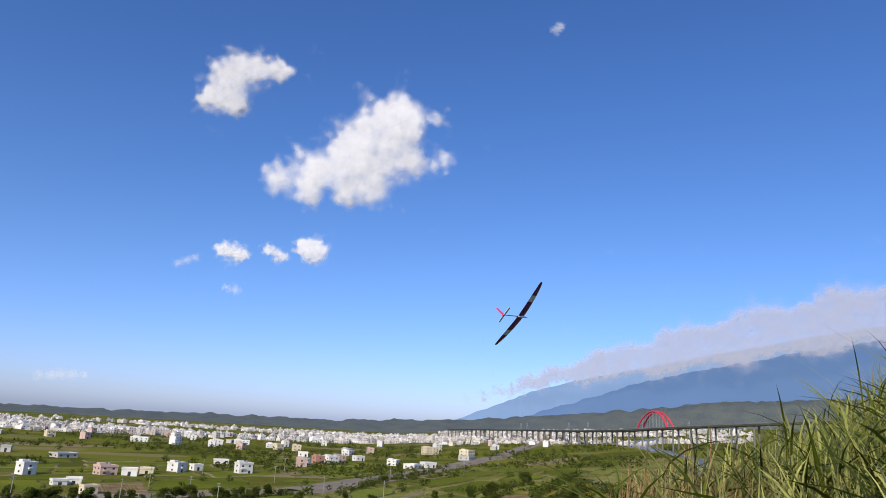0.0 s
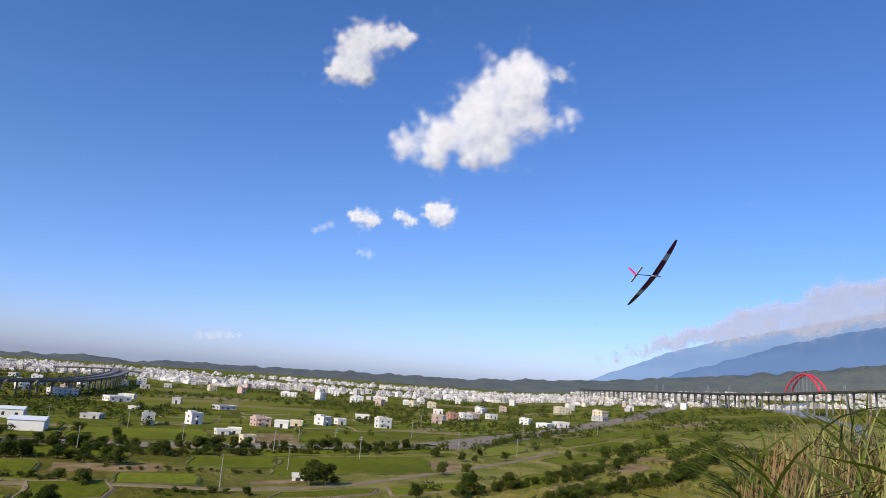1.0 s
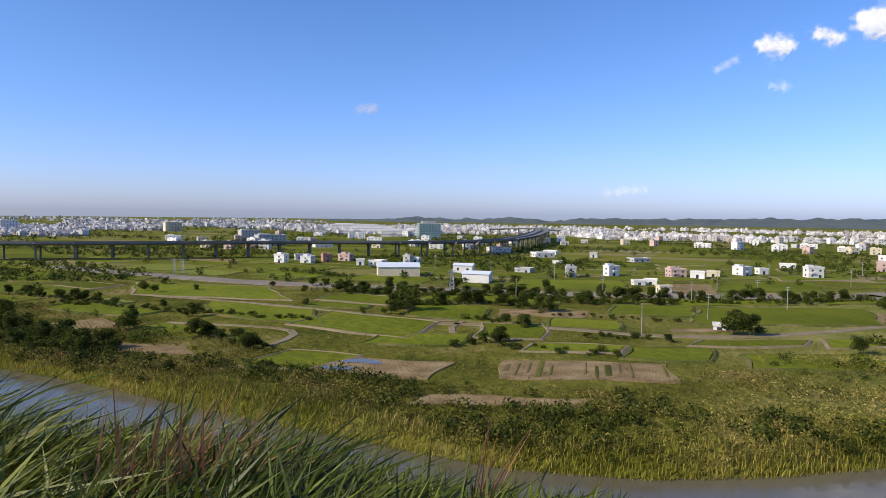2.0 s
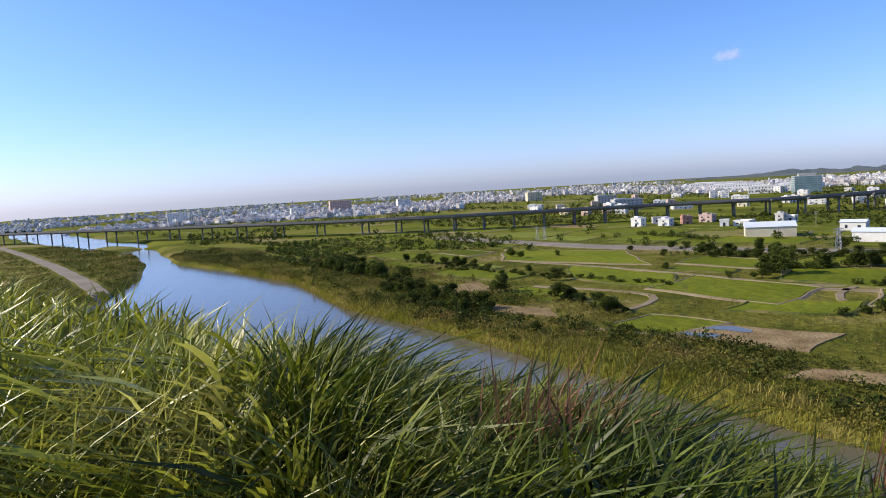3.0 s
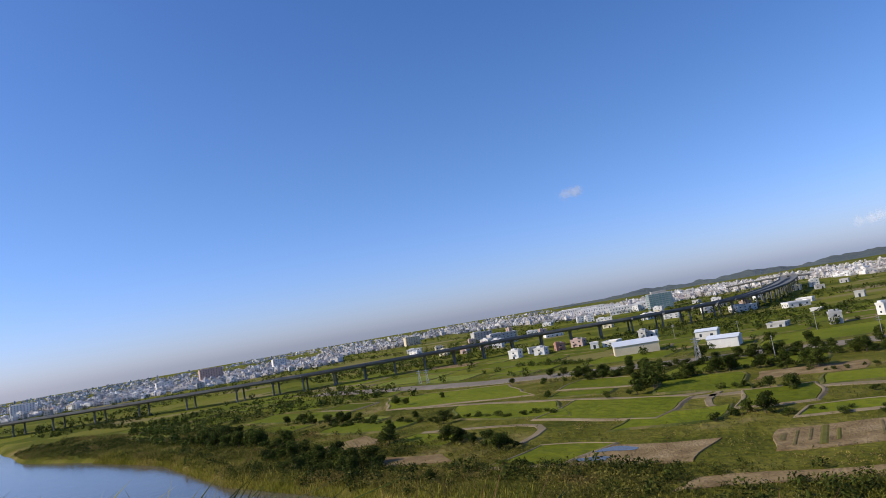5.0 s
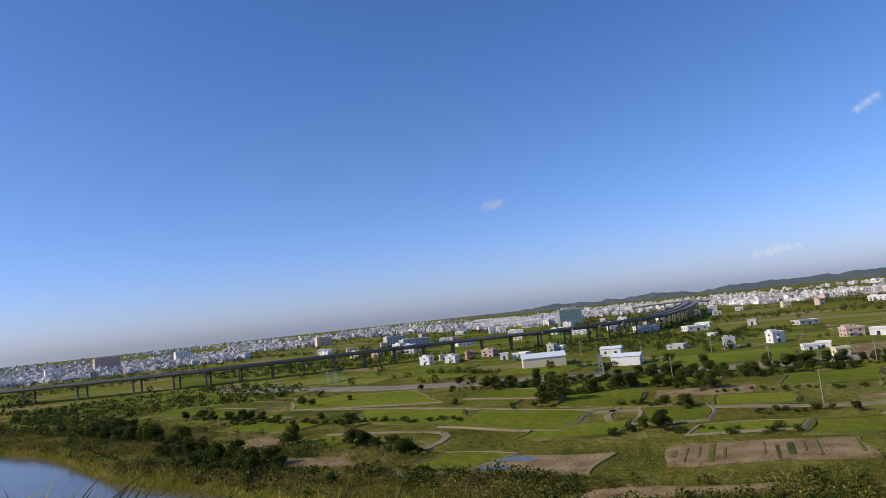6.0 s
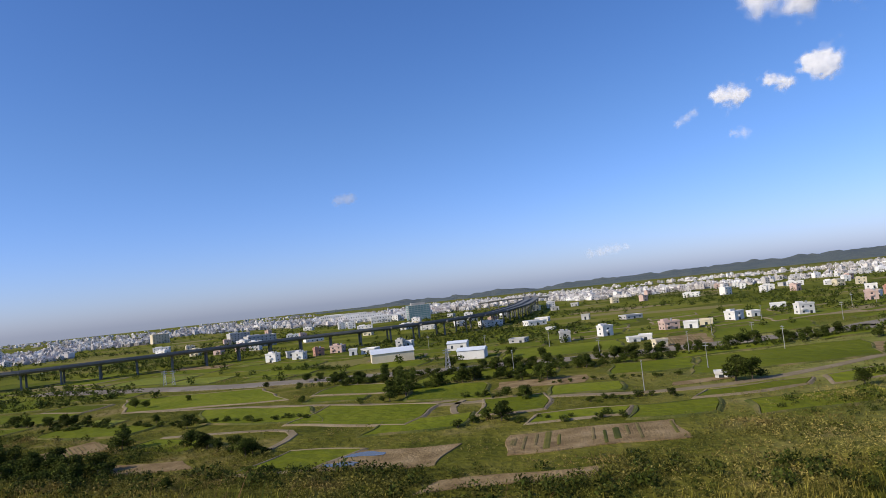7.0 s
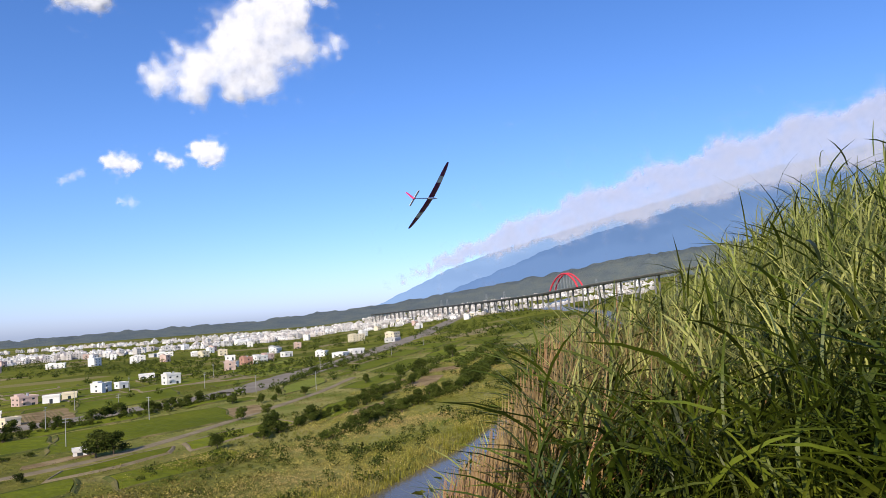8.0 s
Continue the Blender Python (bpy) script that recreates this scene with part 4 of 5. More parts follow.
size = np.clip(1.0 + 0.55 * lump + r.gamma(1.5, 0.45, len(xs)), 0.6, 4.2)
west = xs + 22 * np.sin(ys * 0.06) < 85 + r.uniform(-45, 45, len(xs))
thicket("scrub", "tangled dark green scrub on the riverbank", np.stack([xs, ys], 1)[west], size[west] * 0.85, M["brush"], 18, 0.25)
thicket("scrub", "pale olive reed grass and scrub on the riverbank", np.stack([xs, ys], 1)[~west], size[~west] * 0.75, M["reedgrass"], 18, 0.25)
dark = (r.rand(len(xs)) < 0.05) & (np.sin(xs * 0.05 + 1) + np.sin(ys * 0.09 + xs * 0.03) > -0.3)
thicket("scrub", "darker green bushes in the riverbank scrub", np.stack([xs[dark], ys[dark]], 1), size[dark] * 0.9 + 0.7, M["leaf"], 60, 0.3, 0.9)
wx_, wy_ = r.uniform(USED_X, USED_X + 990, 60000), r.uniform(USED_Y, USED_Y + 300, 60000)
free = ~USED[(wy_ - USED_Y).astype(int), (wx_ - USED_X).astype(int)] & (np.sin(wx_ * 0.09) + np.sin(wy_ * 0.13 + wx_ * 0.04) > -1.1)
thicket("weeds", "rough weeds and tall grass between the fields", np.stack([wx_[free], wy_[free]], 1), r.uniform(0.5, 1.7, free.sum()), M["brush"], 8, 0.3, 0.8)
# scrub on the near bank, hedges and weeds on the plain
xs = r.uniform(-800, -120, 9000)
ys = np.interp(xs, NEAR_X, NEAR_Y) - 3 - r.gamma(1.1, 60, len(xs))
road_y = np.interp(xs, [-1000, -700, -514, -385, -293, -200], [480, 364, 288, 231, 187, 110])
ok = (abs(ys - road_y) > 8) & (ground_z(xs, ys) < 6)
thicket("scrub", "low scrub beside the near riverbank road", np.stack([xs[ok], ys[ok]], 1), r.uniform(0.8, 2.6, ok.sum()), M["brush"], 9, 0.5)
az = np.radians(np.where(r.rand(15000) < 0.55, r.uniform(-72, -8, 15000), r.uniform(-8, 62, 15000)))
d = 42 / np.tan(np.radians(r.uniform(0.75, 5.2, len(az))))
xs, ys = d * np.sin(az), d * np.cos(az)
ok = (np.sin(xs * 0.019 + 1) + np.sin(ys * 0.023 + xs * 0.006) > np.where(d > 700, -0.4, 0.3)) & (d < 3000) & (ys > np.interp(xs, FAR_X, FAR_Y) + 40)
thicket("scrub", "scattered hedges and tree clumps between fields and town", np.stack([xs[ok], ys[ok]], 1), r.uniform(1.5, 4.0, ok.sum()) * np.clip(d[ok] / 600, 0.8, 2.2), M["leaf"], 16, 0.55, 0.85)


# ---- grass on the hillside ----
def blades(name, label, x, y, length, width, bend, mat, lean=(0.75, 0.1), seed=0, stiff=0.35, spread=0.75, lift=0.0):
    """lift: how far up its stem a leaf springs."""
    rr = np.random.RandomState(seed)
    n = len(x)
    z = ground_z(x, y) - 0.05 + lift
    a = rr.uniform(0, 2 * np.pi, n)
    lx, ly = lean[0] + spread * np.cos(a), lean[1] + spread * np.sin(a)
    b = bend * rr.uniform(0.5, 1.5, n)
    q = np.hypot(lx, ly) + 1e-6
    tx, ty = -ly / q, lx / q
    tw = rr.uniform(-1.3, 1.3, n)
    K = 5
    V = []
    for i in range(K):
        s = i / (K - 1)
        h = length * (s - stiff * b * s * s)
        out = length * b * (0.25 * s + 0.75 * s * s)
        cx, cy, cz = x + lx / q * out, y + ly / q * out, z + h
        w = width * (0.55 + 0.9 * s - 1.45 * s * s) if i < K - 1 else width * 0
        V.append(np.stack([cx + tx * w, cy + ty * w, cz + tw * w], 1))
        V.append(np.stack([cx - tx * w, cy - ty * w, cz - tw * w], 1))
    V = np.stack(V, 1).reshape(-1, 3)
    o = np.arange(n)[:, None] * (2 * K)
    F = np.concatenate([o + np.array([[2 * i, 2 * i + 1, 2 * i + 3, 2 * i + 2]]) for i in range(K - 1)], 0)
    ob = mesh_object(name, V.tolist(), F.tolist(), mat, smooth=True)
    return tagged(ob, label, "grass", kind="stuff")


def slope_points(n, az0, az1, r0, r1, seed):
    rr = np.random.RandomState(seed)
    a = np.radians(rr.uniform(az0, az1, n))
    d = r0 * (r1 / r0) ** rr.uniform(0, 1, n)
    x, y = d * np.sin(a), d * np.cos(a)
    edge = np.where(x < 0, 3.2 - 0.13 * np.maximum(x, -40), 3.2 - 0.12 * np.minimum(x, 14))
    ok = (y - edge < 3.0 + 6 * rr.rand(n)) & (y > -14)
    return x[ok], y[ok]


def tallness(x, y):
    a = np.degrees(np.arctan2(x, y))
    return np.interp(a, [-100, -70, -40, -10, 20, 40, 50, 56, 66, 76, 90, 120], [1.0, 1.05, 0.95, 0.65, 0.5, 0.45, 0.6, 1.1, 1.35, 1.7, 1.9, 1.9])


CREST_AZ = [-105, -65, -61.5, -57, -51, -43, -37, -27, -22.6, -16, -9.4, 0, 20, 38, 44, 50.5, 53, 56, 62, 68, 72, 76, 80, 83, 120]
CREST_EL = [0, -1.2, -2.6, -4.8, -7.6, -11.0, -12.8, -15.5, -16.0, -17.6, -20.5, -21.5, -23, -18, -15.5, -11.2, -6.8, -2.4, -0.2, 3.2, 5.8, 9.2, 11.2, 11.8, 12.5]


def sward(n, az0, az1, r0, r1, seed, low, high):
    """Points on the hilltop, and grass heights that keep to the crest's outline."""
    x, y = slope_points(n, az0, az1, r0, r1, seed)
    rr = np.random.RandomState(seed + 50)
    lump = 0.85 + 0.2 * np.sin(x * 2.1 + 1) * np.sin(y * 1.7 + x)
    room = EYE[2] + np.hypot(x, y) * np.tan(np.radians(np.interp(np.degrees(np.arctan2(x, y)), CREST_AZ, CREST_EL))) - ground_z(x, y)
    L = np.minimum(tallness(x, y) * rr.uniform(low, high, len(x)), room * lump * rr.uniform(0.75, 1.2, len(x)))
    L = np.minimum(L, 0.36 * np.hypot(x, y) * rr.uniform(0.7, 1.2, len(x)))
    ok = L > 0.12
    return x[ok], y[ok], L[ok], np.random.RandomState(seed + 90)


# hilltop: stems clothed in arching leaves that spring at all heights
x, y, L, rr = sward(34000, -105, -36, 1.7, 26, 1, 0.55, 1.15)
up = L * rr.uniform(0, 0.6, len(x))
blades("grass", "long tousled green grass on the hilltop", x, y, np.maximum(0.25, L - up) * 1.05, 0.0075 * rr.uniform(0.6, 1.6, len(x)) * np.clip(np.hypot(x, y) / 3, 0.8, 2.2), 0.55 + 0 * x, M["grass_shiny"], lean=(0.25, 0.05), seed=1, spread=1.0, lift=up)
x, y, L, rr = sward(15000, -105, -34, 1.8, 9, 2, 0.5, 1.2)
up = L * rr.uniform(0, 0.65, len(x))
blades("grass", "broad arching shiny grass leaves on the hilltop", x, y, np.maximum(0.28, L - up) * 1.1, 0.014 * rr.uniform(0.6, 1.5, len(x)), 1.0 + 0 * x, M["grass_shiny"], lean=(0.3, -0.1), seed=2, spread=1.0, lift=up)
# low grass in the darkened colour stands in for shade between the stems
x, y, L, rr = sward(12000, -105, -20, 1.6, 7, 21, 0.3, 0.75)
blades("grass", "low undergrowth between the grass stems, darkened as in shade", x, y, L, 0.012 * rr.uniform(0.6, 1.5, len(x)), 0.7 + 0 * x, M["grass_shaded"], lean=(0.1, 0), seed=22, spread=1.0)
# centre of the crest: its dimness comes from the darkened grass colour
x, y, L, rr = sward(34000, -46, 42, 1.9, 20, 11, 0.5, 1.15)
up = L * rr.uniform(0, 0.5, len(x))
blades("grass", "dark green grass leaning over the crest, with shade in its colour", x, y, np.maximum(0.2, L - up) * 1.3, 0.0075 * rr.uniform(0.6, 1.7, len(x)), 0.6 + 0 * x, M["grass_shaded"], lean=(0.6, 0.0), seed=18, spread=0.75, lift=up)
x, y, L, rr = sward(9000, -45, 14, 1.9, 5, 16, 0.6, 1.3)
up = L * rr.uniform(0, 0.5, len(x))
blades("grass", "brighter arching grass leaves on the crest", x, y, np.maximum(0.25, L - up) * 1.35, 0.011 * rr.uniform(0.6, 1.5, len(x)), 0.85 + 0 * x, M["grass"], lean=(0.5, -0.05), seed=17, spread=0.9, lift=up)
# rising bank: tall stems, short drooping leaves at every height, feathery tops
x, y, L, rr = sward(14000, 56, 125, 2.6, 24, 3, 0.5, 1.1)
blades("grass", "upright grass stems on the rising bank", x, y, L, 0.005 * rr.uniform(0.6, 1.7, len(x)), 0.16 + 0 * x, M["grass"], lean=(0.15, 0.05), seed=4, spread=0.5)
x, y, L, rr = sward(52000, 55, 125, 2.5, 20, 8, 0.5, 1.12)
up = L * rr.uniform(0.0, 0.9, len(x)) ** 0.8
blades("grass", "short drooping leaves up the grass stems of the bank", x, y, rr.uniform(0.22, 0.5, len(x)), 0.0075 * rr.uniform(0.6, 1.6, len(x)), 0.9 + 0 * x, M["grass"], lean=(0.12, -0.1), seed=9, spread=1.0, lift=up)
x, y, L, rr = sward(7000, 58, 125, 2.8, 10, 28, 0.5, 1.0)
up = L * rr.uniform(0.0, 0.5, len(x))
blades("grass", "broad drooping grass leaves on the rising bank", x, y, rr.uniform(0.3, 0.6, len(x)), 0.010 * rr.uniform(0.6, 1.5, len(x)), 0.95 + 0 * x, M["grass"], lean=(0.1, -0.15), seed=29, spread=1.0, lift=up)
# tops in the pale seed-head colour, which stands in for sun on the upper bank
x, y, L, rr = sward(26000, 58, 125, 2.9, 22, 33, 0.65, 1.12)
blades("grass", "pale yellow-green grass tops on the bank, coloured as sunlit", x, y, rr.uniform(0.16, 0.4, len(x)), 0.006 * rr.uniform(0.6, 1.6, len(x)), 0.5 + 0 * x, M["seed"], lean=(0.2, 0), seed=34, spread=0.9, lift=L * 0.82)
x, y, L, rr = sward(5000, -100, 50, 1.6, 12, 5, 0.5, 1.05)
blades("grass", "dry straw-coloured blades in the green grass", x, y, L, 0.006 + 0 * x, 0.9 + 0 * x, M["grass_dry"], seed=6)
x, y, L, rr = sward(5000, 66, 120, 3.0, 14, 7, 0.9, 1.25)
blades("grass", "pale feathery seed heads above the bank grass", x, y, L * 1.12, 0.004 + 0 * x, 0.4 + 0 * x, M["seed"], seed=7)
x, y, L, rr = sward(9000, 36, 54, 2.4, 9, 14, 0.5, 1.0)
blades("grass", "short mixed grass on the slope edge", x, y, L, 0.007 + 0 * x, 0.6 + 0 * x, M["seed"], lean=(0.4, 0), seed=15, spread=0.5)
rr = np.random.RandomState(61)
a_, d_ = rr.uniform(0, 2 * np.pi, 26000), 0.35 + 13 * rr.rand(26000) ** 0.7
x, y = d_ * np.sin(a_), d_ * np.cos(a_)
blades("grass", "short trodden grass round the viewpoint", x, y, rr.uniform(0.08, 0.26, len(x)), 0.006 * rr.uniform(0.6, 1.6, len(x)), 0.8 + 0 * x, M["grass"], lean=(0.2, 0), seed=62, spread=0.9)
# reeds at the water's edge
rr = np.random.RandomState(77)
x = rr.uniform(-330, 260, 26000)
y = np.interp(x, FAR_X, FAR_Y) - 1.5 + rr.gamma(1.1, 4.0, len(x))
blades("reeds", "yellow-green reeds along the far riverbank", x, y, rr.uniform(0.9, 2.3, len(x)), 0.10 * rr.uniform(0.6, 1.5, len(x)), 0.3 + 0 * x, M["reed"], lean=(0.3, 0), seed=12)


def tussock(x0, y0, rad, h, n, mat, label, seed, bend=0.35, width=0.008, name="grass_tussock", over=1.15):
    rr = np.random.RandomState(seed)
    x, y = x0 + rad * rr.normal(size=n) * 0.6, y0 + rad * rr.normal(size=n) * 0.6
    room = EYE[2] + np.hypot(x, y) * np.tan(np.radians(np.interp(np.degrees(np.arctan2(x, y)), CREST_AZ, CREST_EL))) - ground_z(x, y)
    ok = room > 0.1
    x, y, room = x[ok], y[ok], room[ok]
    n = len(x)
    ob = blades(name, label, x, y, np.minimum(h * rr.uniform(0.5, 1.1, n), room * over * rr.uniform(0.8, 1.1, n)), width * rr.uniform(0.6, 1.5, n), bend + 0 * x, mat, lean=(0.45, -0.2), seed=seed, spread=0.35)
    ob["kind"] = "thing"
    return ob


def at(az, d):
    return d * math.sin(radians(az)), d * math.cos(radians(az))


tussock(*at(53.5, 3.4), 0.36, 1.4, 2400, M["grass_dry"], "reddish dry grass tussock at the bank's edge", 31)
tussock(*at(56.5, 3.3), 0.34, 1.3, 1600, M["grass_dry"], "reddish dry grass tussock at the bank's edge", 37)
tussock(*at(54, 2.8), 0.28, 0.6, 1200, M["grass_dry"], "straw-brown dead grass tussock at the slope edge", 32, 0.9)
tussock(*at(52.3, 3.1), 0.22, 1.1, 1800, M["grass_dry"], "rusty dry grass tussock at the slope edge", 39)
tussock(*at(58, 3.9), 0.35, 1.5, 700, M["grass_dry"], "tan dry grass clump among tall green grass", 33)
tussock(*at(47, 3.4), 0.35, 0.75, 500, M["grass_dry"], "low dry grass tuft on the slope edge", 34, 0.6)
tussock(*at(41, 3.6), 0.4, 0.65, 400, M["grass_dry"], "low dry grass tuft on the slope edge", 35, 0.5)
tussock(*at(-24, 2.8), 0.15, 1.1, 170, M["plume"], "reddish-brown seeding grass plumes on the crest", 36, 0.3, 0.007, over=3.0)
tussock(*at(0.3, 3.0), 0.05, 0.95, 40, M["plume"], "dry brown weed stalks at the crest", 43, 0.25, 0.006, over=3.0)
tussock(*at(-27, 3.0), 0.16, 0.9, 400, M["plume"], "reddish-brown seeding grass plumes on the crest", 37, 0.6, 0.007, over=2.0)
tussock(*at(62, 2.7), 0.3, 0.75, 900, M["seed"], "bright yellow-green fresh grass tuft", 38, 0.6, 0.009)
tussock(*at(59, 2.5), 0.22, 0.6, 500, M["seed"], "bright yellow-green fresh grass tuft", 41, 0.6, 0.008)


def weed_leaf(n, az0, az1, r0, r1, seed):
    rr = random.Random(seed)
    v, f = [], []
    for _ in range(n):
        x, y = at(rr.uniform(az0, az1), rr.uniform(r0, r1))
        z = gz(x, y) + rr.uniform(0.1, 0.5)
        m = Matrix.Translation((x, y, z)) @ Euler((rr.uniform(-0.8, 0.8), rr.uniform(-0.8, 0.8), rr.uniform(0, 6.3))).to_matrix().to_4x4()
        s = rr.uniform(0.018, 0.045)
        k = len(v)
        v += [tuple(m @ Vector(p)) for p in [(0, 0, 0), (s * 0.8, s * 0.3, 0.01), (s * 0.9, s * 1.1, 0), (0, s * 2.0, -0.015), (-s * 0.9, s * 1.1, 0), (-s * 0.8, s * 0.3, 0.01)]]
        f += [(k, k + 1, k + 2, k + 3), (k, k + 3, k + 4, k + 5)]
    return tagged(mesh_object("weeds", v, f, M["grass"]), "broad-leaved creeping weeds among the grass", "weeds", kind="stuff")


weed_leaf(1800, -80, -14, 1.8, 4.5, 1)
weed_leaf(500, 46, 64, 2.2, 4.2, 2)


# ---- clouds ----
def cloud_material(name, gain, colour=(0.80, 0.80, 0.82), low=0.62, high=2.15, grain=0.012):
    m = bpy.data.materials.new(name)
    m.use_nodes = True
    n, l = m.node_tree.nodes, m.node_tree.links
    n.remove(n["Principled BSDF"])
    at_ = n.new("ShaderNodeAttribute")
    at_.attribute_name = "puff"
    geo = n.new("ShaderNodeNewGeometry")
    no = n.new("ShaderNodeTexNoise")
    no.inputs["Scale"].default_value, no.inputs["Detail"].default_value, no.inputs["Roughness"].default_value = grain, 7, 0.6
    l.new(geo.outputs["Position"], no.inputs["Vector"])
    ma = n.new("ShaderNodeMath")
    ma.operation = "MULTIPLY_ADD"
    l.new(no.outputs["Fac"], ma.inputs[0])
    ma.inputs[1].default_value = 0.9
    l.new(at_.outputs["Fac"], ma.inputs[2])
    mr = n.new("ShaderNodeMapRange")
    mr.interpolation_type = "SMOOTHSTEP"
    mr.inputs["From Min"].default_value, mr.inputs["From Max"].default_value = low, high
    mr.inputs["To Max"].default_value = gain
    l.new(ma.outputs[0], mr.inputs["Value"])
    d, t, tp = n.new("ShaderNodeBsdfDiffuse"), n.new("ShaderNodeBsdfTranslucent"), n.new("ShaderNodeBsdfTransparent")
    d.inputs["Color"].default_value = t.inputs["Color"].default_value = (*colour, 1)
    # droplet scatter on all sides, imitated: normals bent sunwards shade the body softly
    bend = n.new("ShaderNodeVectorMath")
    bend.operation = "MULTIPLY_ADD"
    l.new(geo.outputs["Normal"], bend.inputs[0])
    bend.inputs[1].default_value, bend.inputs[2].default_value = (0.7, 0.7, 0.7), SUN_WAY * 0.5
    norm = n.new("ShaderNodeVectorMath")
    norm.operation = "NORMALIZE"
    l.new(bend.outputs[0], norm.inputs[0])
    l.new(norm.outputs[0], d.inputs["Normal"])
    mx, ms = n.new("ShaderNodeMixShader"), n.new("ShaderNodeMixShader")
    mx.inputs[0].default_value = 0.22
    l.new(d.outputs[0], mx.inputs[1])
    l.new(t.outputs[0], mx.inputs[2])
    l.new(mr.outputs[0], ms.inputs[0])
    l.new(tp.outputs[0], ms.inputs[1])
    l.new(mx.outputs[0], ms.inputs[2])
    l.new(ms.outputs[0], n["Material Output"].inputs["Surface"])
    return m


def cloud(az, el, dist, blobs, label, mat, cell=14, seed=0, thick=0.38):
    """A puffy body, bulging to both sides, thinning out towards its ragged rim."""
    b = np.array(blobs, float)
    pad = 1.5 * b[:, 2].max()
    us, vs = np.arange(b[:, 0].min() - pad, b[:, 0].max() + pad, cell), np.arange(b[:, 1].min() - pad, b[:, 1].max() + pad, cell)
    way = Vector((math.sin(radians(az)) * math.cos(radians(el)), math.cos(radians(az)) * math.cos(radians(el)), math.sin(radians(el))))
    right = Vector((way.y, -way.x, 0)).normalized()
    up = right.cross(way)
    V, D, S = [], [], []
    size = b[:, 2].mean()
    for v in vs:
        for u in us:
            p = Vector((u / (size * 0.9) + seed * 9, v / (size * 0.9), seed))
            w = noise.fractal(p, 0.9, 2.1, 5)
            u2, v2 = u + 0.42 * size * noise.noise(p * 2.1), v + 0.42 * size * noise.noise(p * 2.3 + Vector((5, 1, 2)))
            f = np.exp(-(((u2 - b[:, 0]) ** 2 + (v2 - b[:, 1]) ** 2) / (0.62 * b[:, 2] ** 2)))
            S.append(min(1.3, np.exp(-(((u - b[:, 0]) ** 2 + (v - b[:, 1]) ** 2) / (0.8 * b[:, 2] ** 2))).sum()))
            D.append(min(1.15, f.sum()) + 0.26 * w)
    D, S = np.array(D), np.array(S)
    k, q = len(us), len(D)
    bulge = np.sqrt(np.clip(S - 0.05, 0, 1.3)) * size * thick
    j = 0
    for sgn in (-1, 1):
        i = 0
        for v in vs:
            for u in us:
                pt = Vector((u / (size * 0.7), v / (size * 0.7), seed + 3))
                lumpy = 1 + 0.12 * noise.fractal(pt, 1.0, 2.0, 2)
                V.append(tuple(Vector(EYE) + way * (dist + sgn * bulge[i] * lumpy) + right * u + up * v))
                i += 1
    F = []
    alive = D > 0.08
    for s in range(2):
        for r_ in range(len(vs) - 1):
            for c in range(k - 1):
                a = r_ * k + c
                if alive[a] or alive[a + 1] or alive[a + k] or alive[a + k + 1]:
                    w = (a, a + 1, a + k + 1, a + k)
                    F.append(tuple(x + s * q for x in (w if s == 0 else w[::-1])))
    ob = mesh_object("cloud", V, F, mat, smooth=True)
    at_ = ob.data.attributes.new("puff", "FLOAT", "POINT")
    at_.data.foreach_set("value", np.concatenate([D, D]).astype(np.float32))
    return tagged(ob, label, "cloud", "clouds in the sky")


PUFF, WISP = cloud_material("cloud_white", 1.0), cloud_material("cloud_thin", 0.3, low=0.7, high=1.9)
# the bank's weaker light is put into a greyer, more violet cloud colour
BANK = cloud_material("cloud_bank_dimmed", 0.6, (0.50, 0.50, 0.57), 0.5, 1.9, 0.004)
cloud(34.03, 21.78, 3600, [(-440, -160, 110), (-260, -100, 140), (-90, -30, 170), (90, -40, 160), (260, 0, 110), (420, 10, 70), (-80, -200, 90), (60, -190, 90), (-280, -230, 80), (90, 210, 140), (190, 260, 110), (20, 150, 120), (230, 160, 90), (360, 240, 50), (-100, 80, 90), (100, 80, 120)],
      "large white cumulus cloud with ragged edges", PUFF, 11, 1)
cloud(22.56, 25.78, 3600, [(20, 90, 110), (-70, 60, 90), (120, 100, 90), (210, 110, 60), (-80, -70, 120), (10, -90, 80), (-150, -90, 50)], "white broken cumulus cloud", PUFF, 9, 2)
cloud(30.48, 13.61, 3600, [(-30, 10, 70), (30, 0, 70), (0, -20, 60), (-60, 20, 40)], "small white puffy cloud", PUFF, 7, 3)
cloud(23.94, 12.67, 3600, [(-50, 10, 50), (10, 0, 60), (60, -10, 40)], "small ragged white cloud", PUFF, 6, 4)
cloud(27.20, 13.10, 3600, [(-30, 10, 40), (20, -10, 50), (60, -20, 30)], "small ragged white cloud", PUFF, 6, 5)
cloud(20.78, 11.73, 3600, [(30, 10, 30), (-10, -10, 30), (-50, -30, 30)], "thin wisp of white cloud", WISP, 6, 6)
cloud(24.47, 9.76, 3600, [(10, 0, 40), (-40, 5, 25)], "thin wisp of white cloud", WISP, 6, 7)
cloud(-8.0, 8.5, 3600, [(0, 0, 45), (40, 10, 35), (-40, -8, 30)], "faint small wisp of cloud", WISP, 6, 8)
cloud(50.8, 32.6, 3600, [(0, 0, 40), (30, 12, 25)], "faint small wisp of cloud", WISP, 6, 9)
cloud(13.4, 1.9, 4600, [(-120, 0, 40), (-60, 8, 40), (0, 12, 45), (60, 14, 40), (120, 20, 30)], "faint low streak of cloud over the hills", WISP, 9, 10)
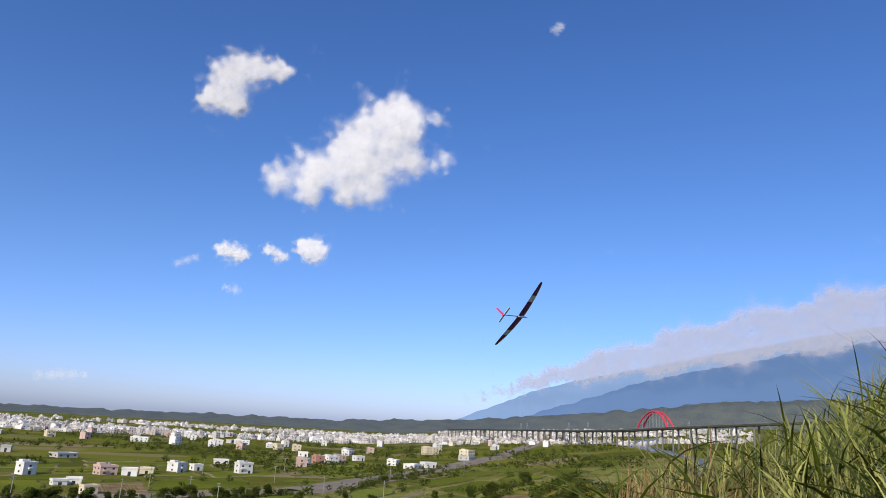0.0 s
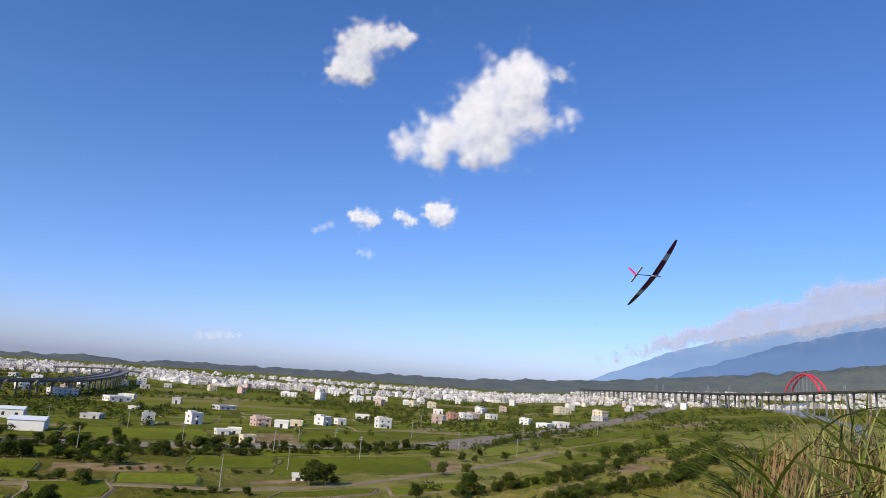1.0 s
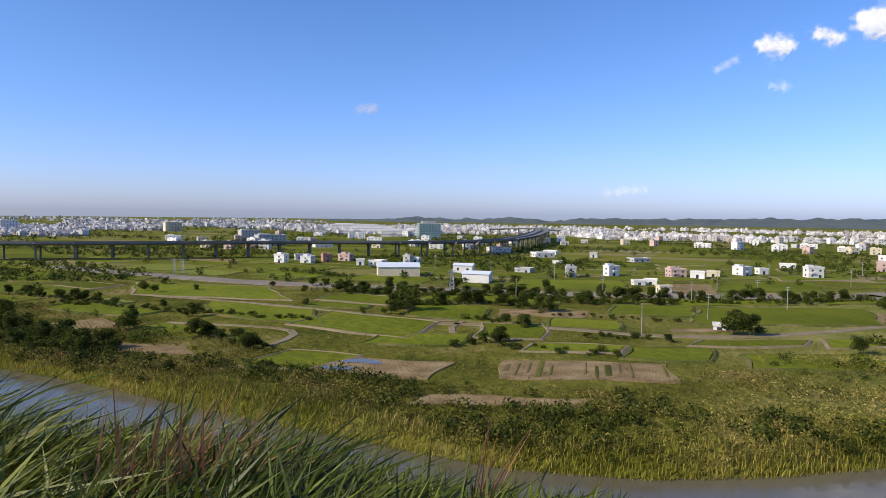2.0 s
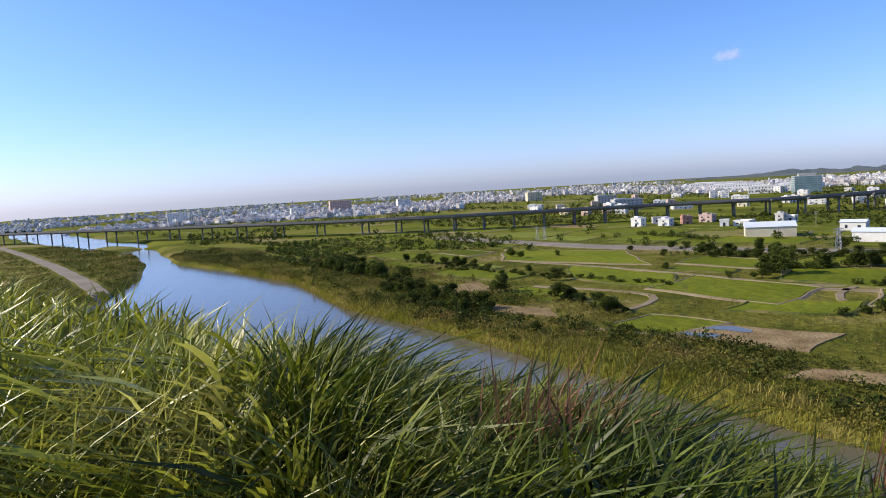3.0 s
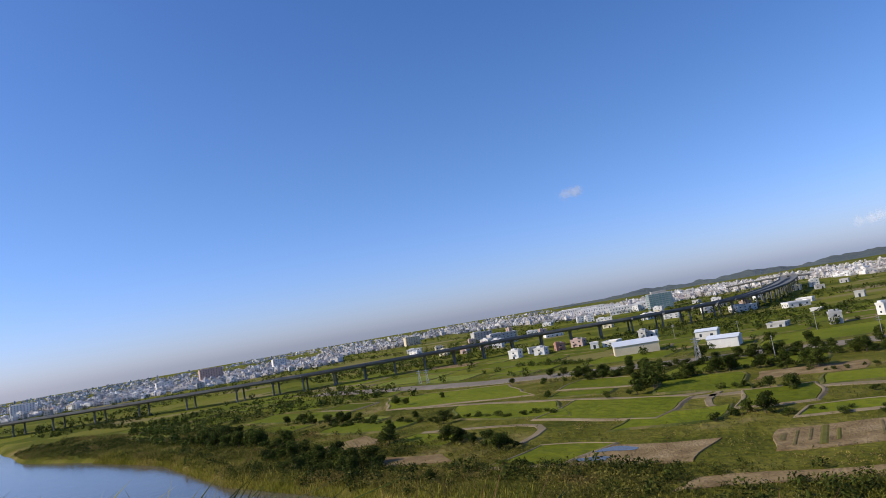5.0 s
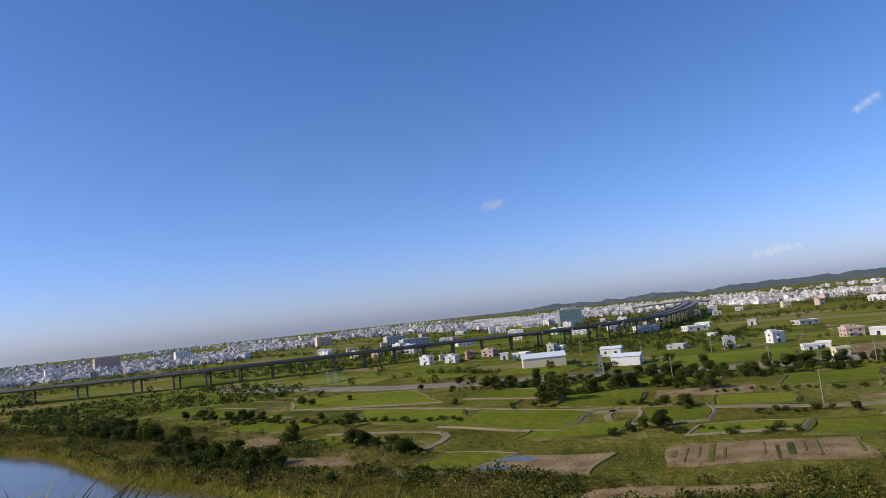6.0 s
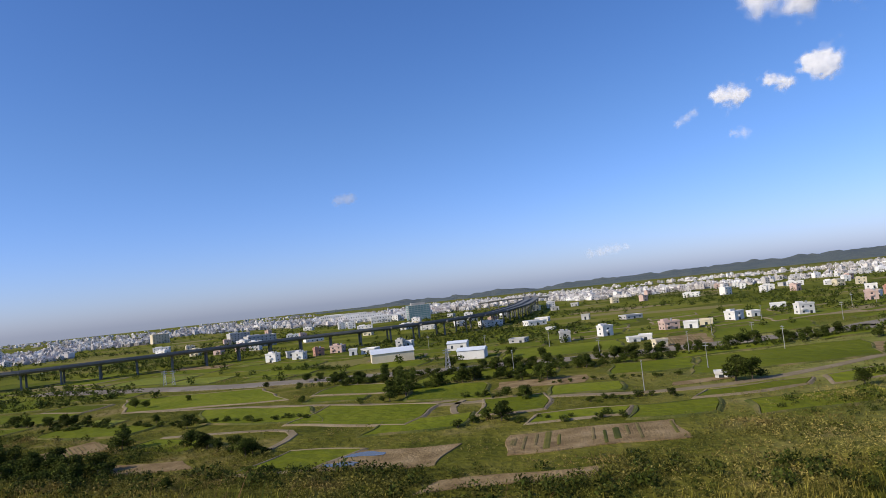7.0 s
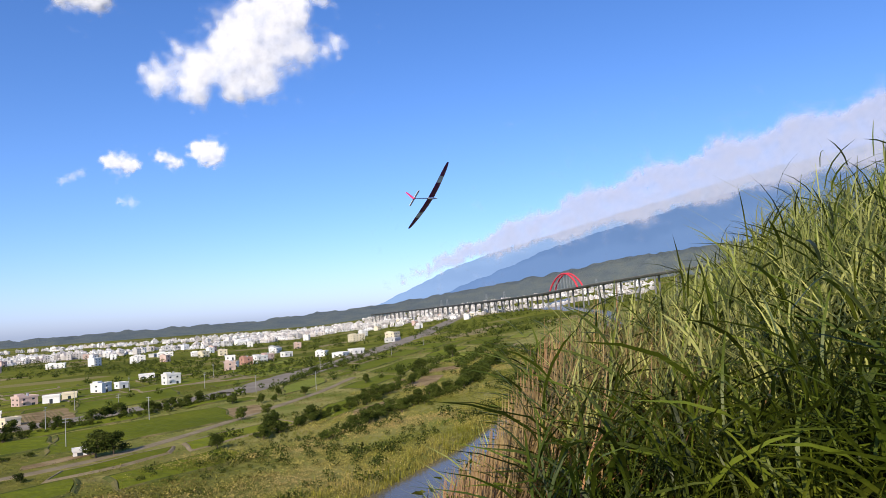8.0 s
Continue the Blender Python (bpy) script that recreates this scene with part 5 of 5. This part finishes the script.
BANK_AZ, BANK_EL, BANK_HALF = [45, 50, 54.6, 60, 63, 70.5, 76, 82, 90], [2.9, 4.4, 5.7, 6.8, 7.4, 8.9, 10.0, 10.8, 11.4], [0.3, 0.55, 0.9, 1.2, 1.35, 1.5, 1.7, 1.8, 1.9]
streak = []
for i in range(74):
    az = 45.5 + 0.6 * i
    half = np.interp(az, BANK_AZ, BANK_HALF)
    for k in (-0.5, 0.4):
        streak.append(((az - 66) * 80, (np.interp(az, BANK_AZ, BANK_EL) - 8 + k * half + 0.12 * math.sin(i * 1.3 + k)) * 80, 78 * half * (0.8 + 0.25 * math.sin(i * 0.7 + 5 * k))))
cloud(66, 8, 4420, streak, "long grey-white cloud bank lying over the mountains", BANK, 22, 11, 0.12)


# ---- glider ----
def glider(m):
    top = thing("model_glider", m, "white model glider with purple and pink underside, banking in flight", "glider")
    white = material("gloss_white", [(0.80, 0.80, 0.80), (0.84, 0.84, 0.83)], 4, 0.3)
    purple = material("gloss_purple", [(0.17, 0.015, 0.10), (0.21, 0.02, 0.13)], 4, 0.3)
    pink = material("gloss_pink", [(0.75, 0.05, 0.16), (0.80, 0.07, 0.19)], 4, 0.3)
    dark = material("carbon_boom", [(0.03, 0.03, 0.035), (0.045, 0.045, 0.05)], 4, 0.35)

    def panel(x0, x1, upper, mat, name, label=""):
        bm = bmesh.new()
        n = 6
        rows = []
        for i in range(n + 1):
            x = x0 + (x1 - x0) * i / n
            k = abs(x) / 1.0
            ch = 0.27 * math.sqrt(max(0.02, 1 - 0.9 * k ** 2.4))
            z = 0.09 * k ** 1.6
            row = []
            for t, hgt in ((0.5, 0), (0.3, 0.07), (0.0, 0.085), (-0.25, 0.05), (-0.5, 0)):
                row.append(bm.verts.new((x, t * ch, z + (hgt * ch if upper else -0.006 - hgt * 0.4 * ch))))
            rows.append(row)
        for a, b in zip(rows, rows[1:]):
            for i in range(4):
                bm.faces.new((a[i], a[i + 1], b[i + 1], b[i]))
        part(name, bm, mat, top, label)
    for s in (-1, 1):
        panel(0, s * 0.9, True, white, "wing_skin", "glossy white upper wing skin")
        panel(s * 0.9, s * 1.0, True, dark, "wing_tip", "dark wing tip")
        for a, b, mat in ((0, 0.45, purple), (0.45, 0.63, white), (0.63, 1.0, purple)):
            panel(s * a, s * b, False, mat, "wing_panel", "purple and white banded wing underside")
    bm = rod(bmesh.new(), (0, 0.30, -0.02), (0, 0.05, -0.02), 0.012, 0.03, 10)
    rod(bm, (0, 0.05, -0.02), (0, -0.15, -0.01), 0.03, 0.018, 10)
    part("fuselage", bm, white, top)
    part("boom", rod(bmesh.new(), (0, -0.14, -0.01), (0, -0.82, 0.0), 0.012, 0.007, 8), dark, top, "thin black tail boom")
    bm = box(bmesh.new(), -0.008, -0.86, -0.02, 0.008, -0.74, 0.25)
    for v in bm.verts:
        if v.co.z > 0.1:
            v.co.y = -0.80 + (v.co.y + 0.80) * 0.55
    part("fin", bm, pink, top, "bright pink tail fin")
    part("tailplane", box(bmesh.new(), -0.23, -0.80, 0.0, 0.23, -0.72, 0.012, 0.004), white, top)
    return top


gaz, gel, gd = radians(48.4), radians(9.3), 17.0
gpos = Vector(EYE) + gd * Vector((math.sin(gaz) * math.cos(gel), math.cos(gaz) * math.cos(gel), math.sin(gel)))
g_way = (gpos - Vector(EYE)).normalized()
g_right = Vector((g_way.y, -g_way.x, 0)).normalized()
g_up = g_right.cross(g_way)
g_x = (0.567 * g_right + 0.824 * g_up - 0.31 * g_way).normalized()
g_y = 0.5 * g_right - 0.02 * g_up + 0.86 * g_way
g_y = (g_y - g_x * g_y.dot(g_x)).normalized()
g_z = g_x.cross(g_y)
glider(Matrix.Translation(gpos) @ Matrix((g_x, g_y, g_z)).transposed().to_4x4())
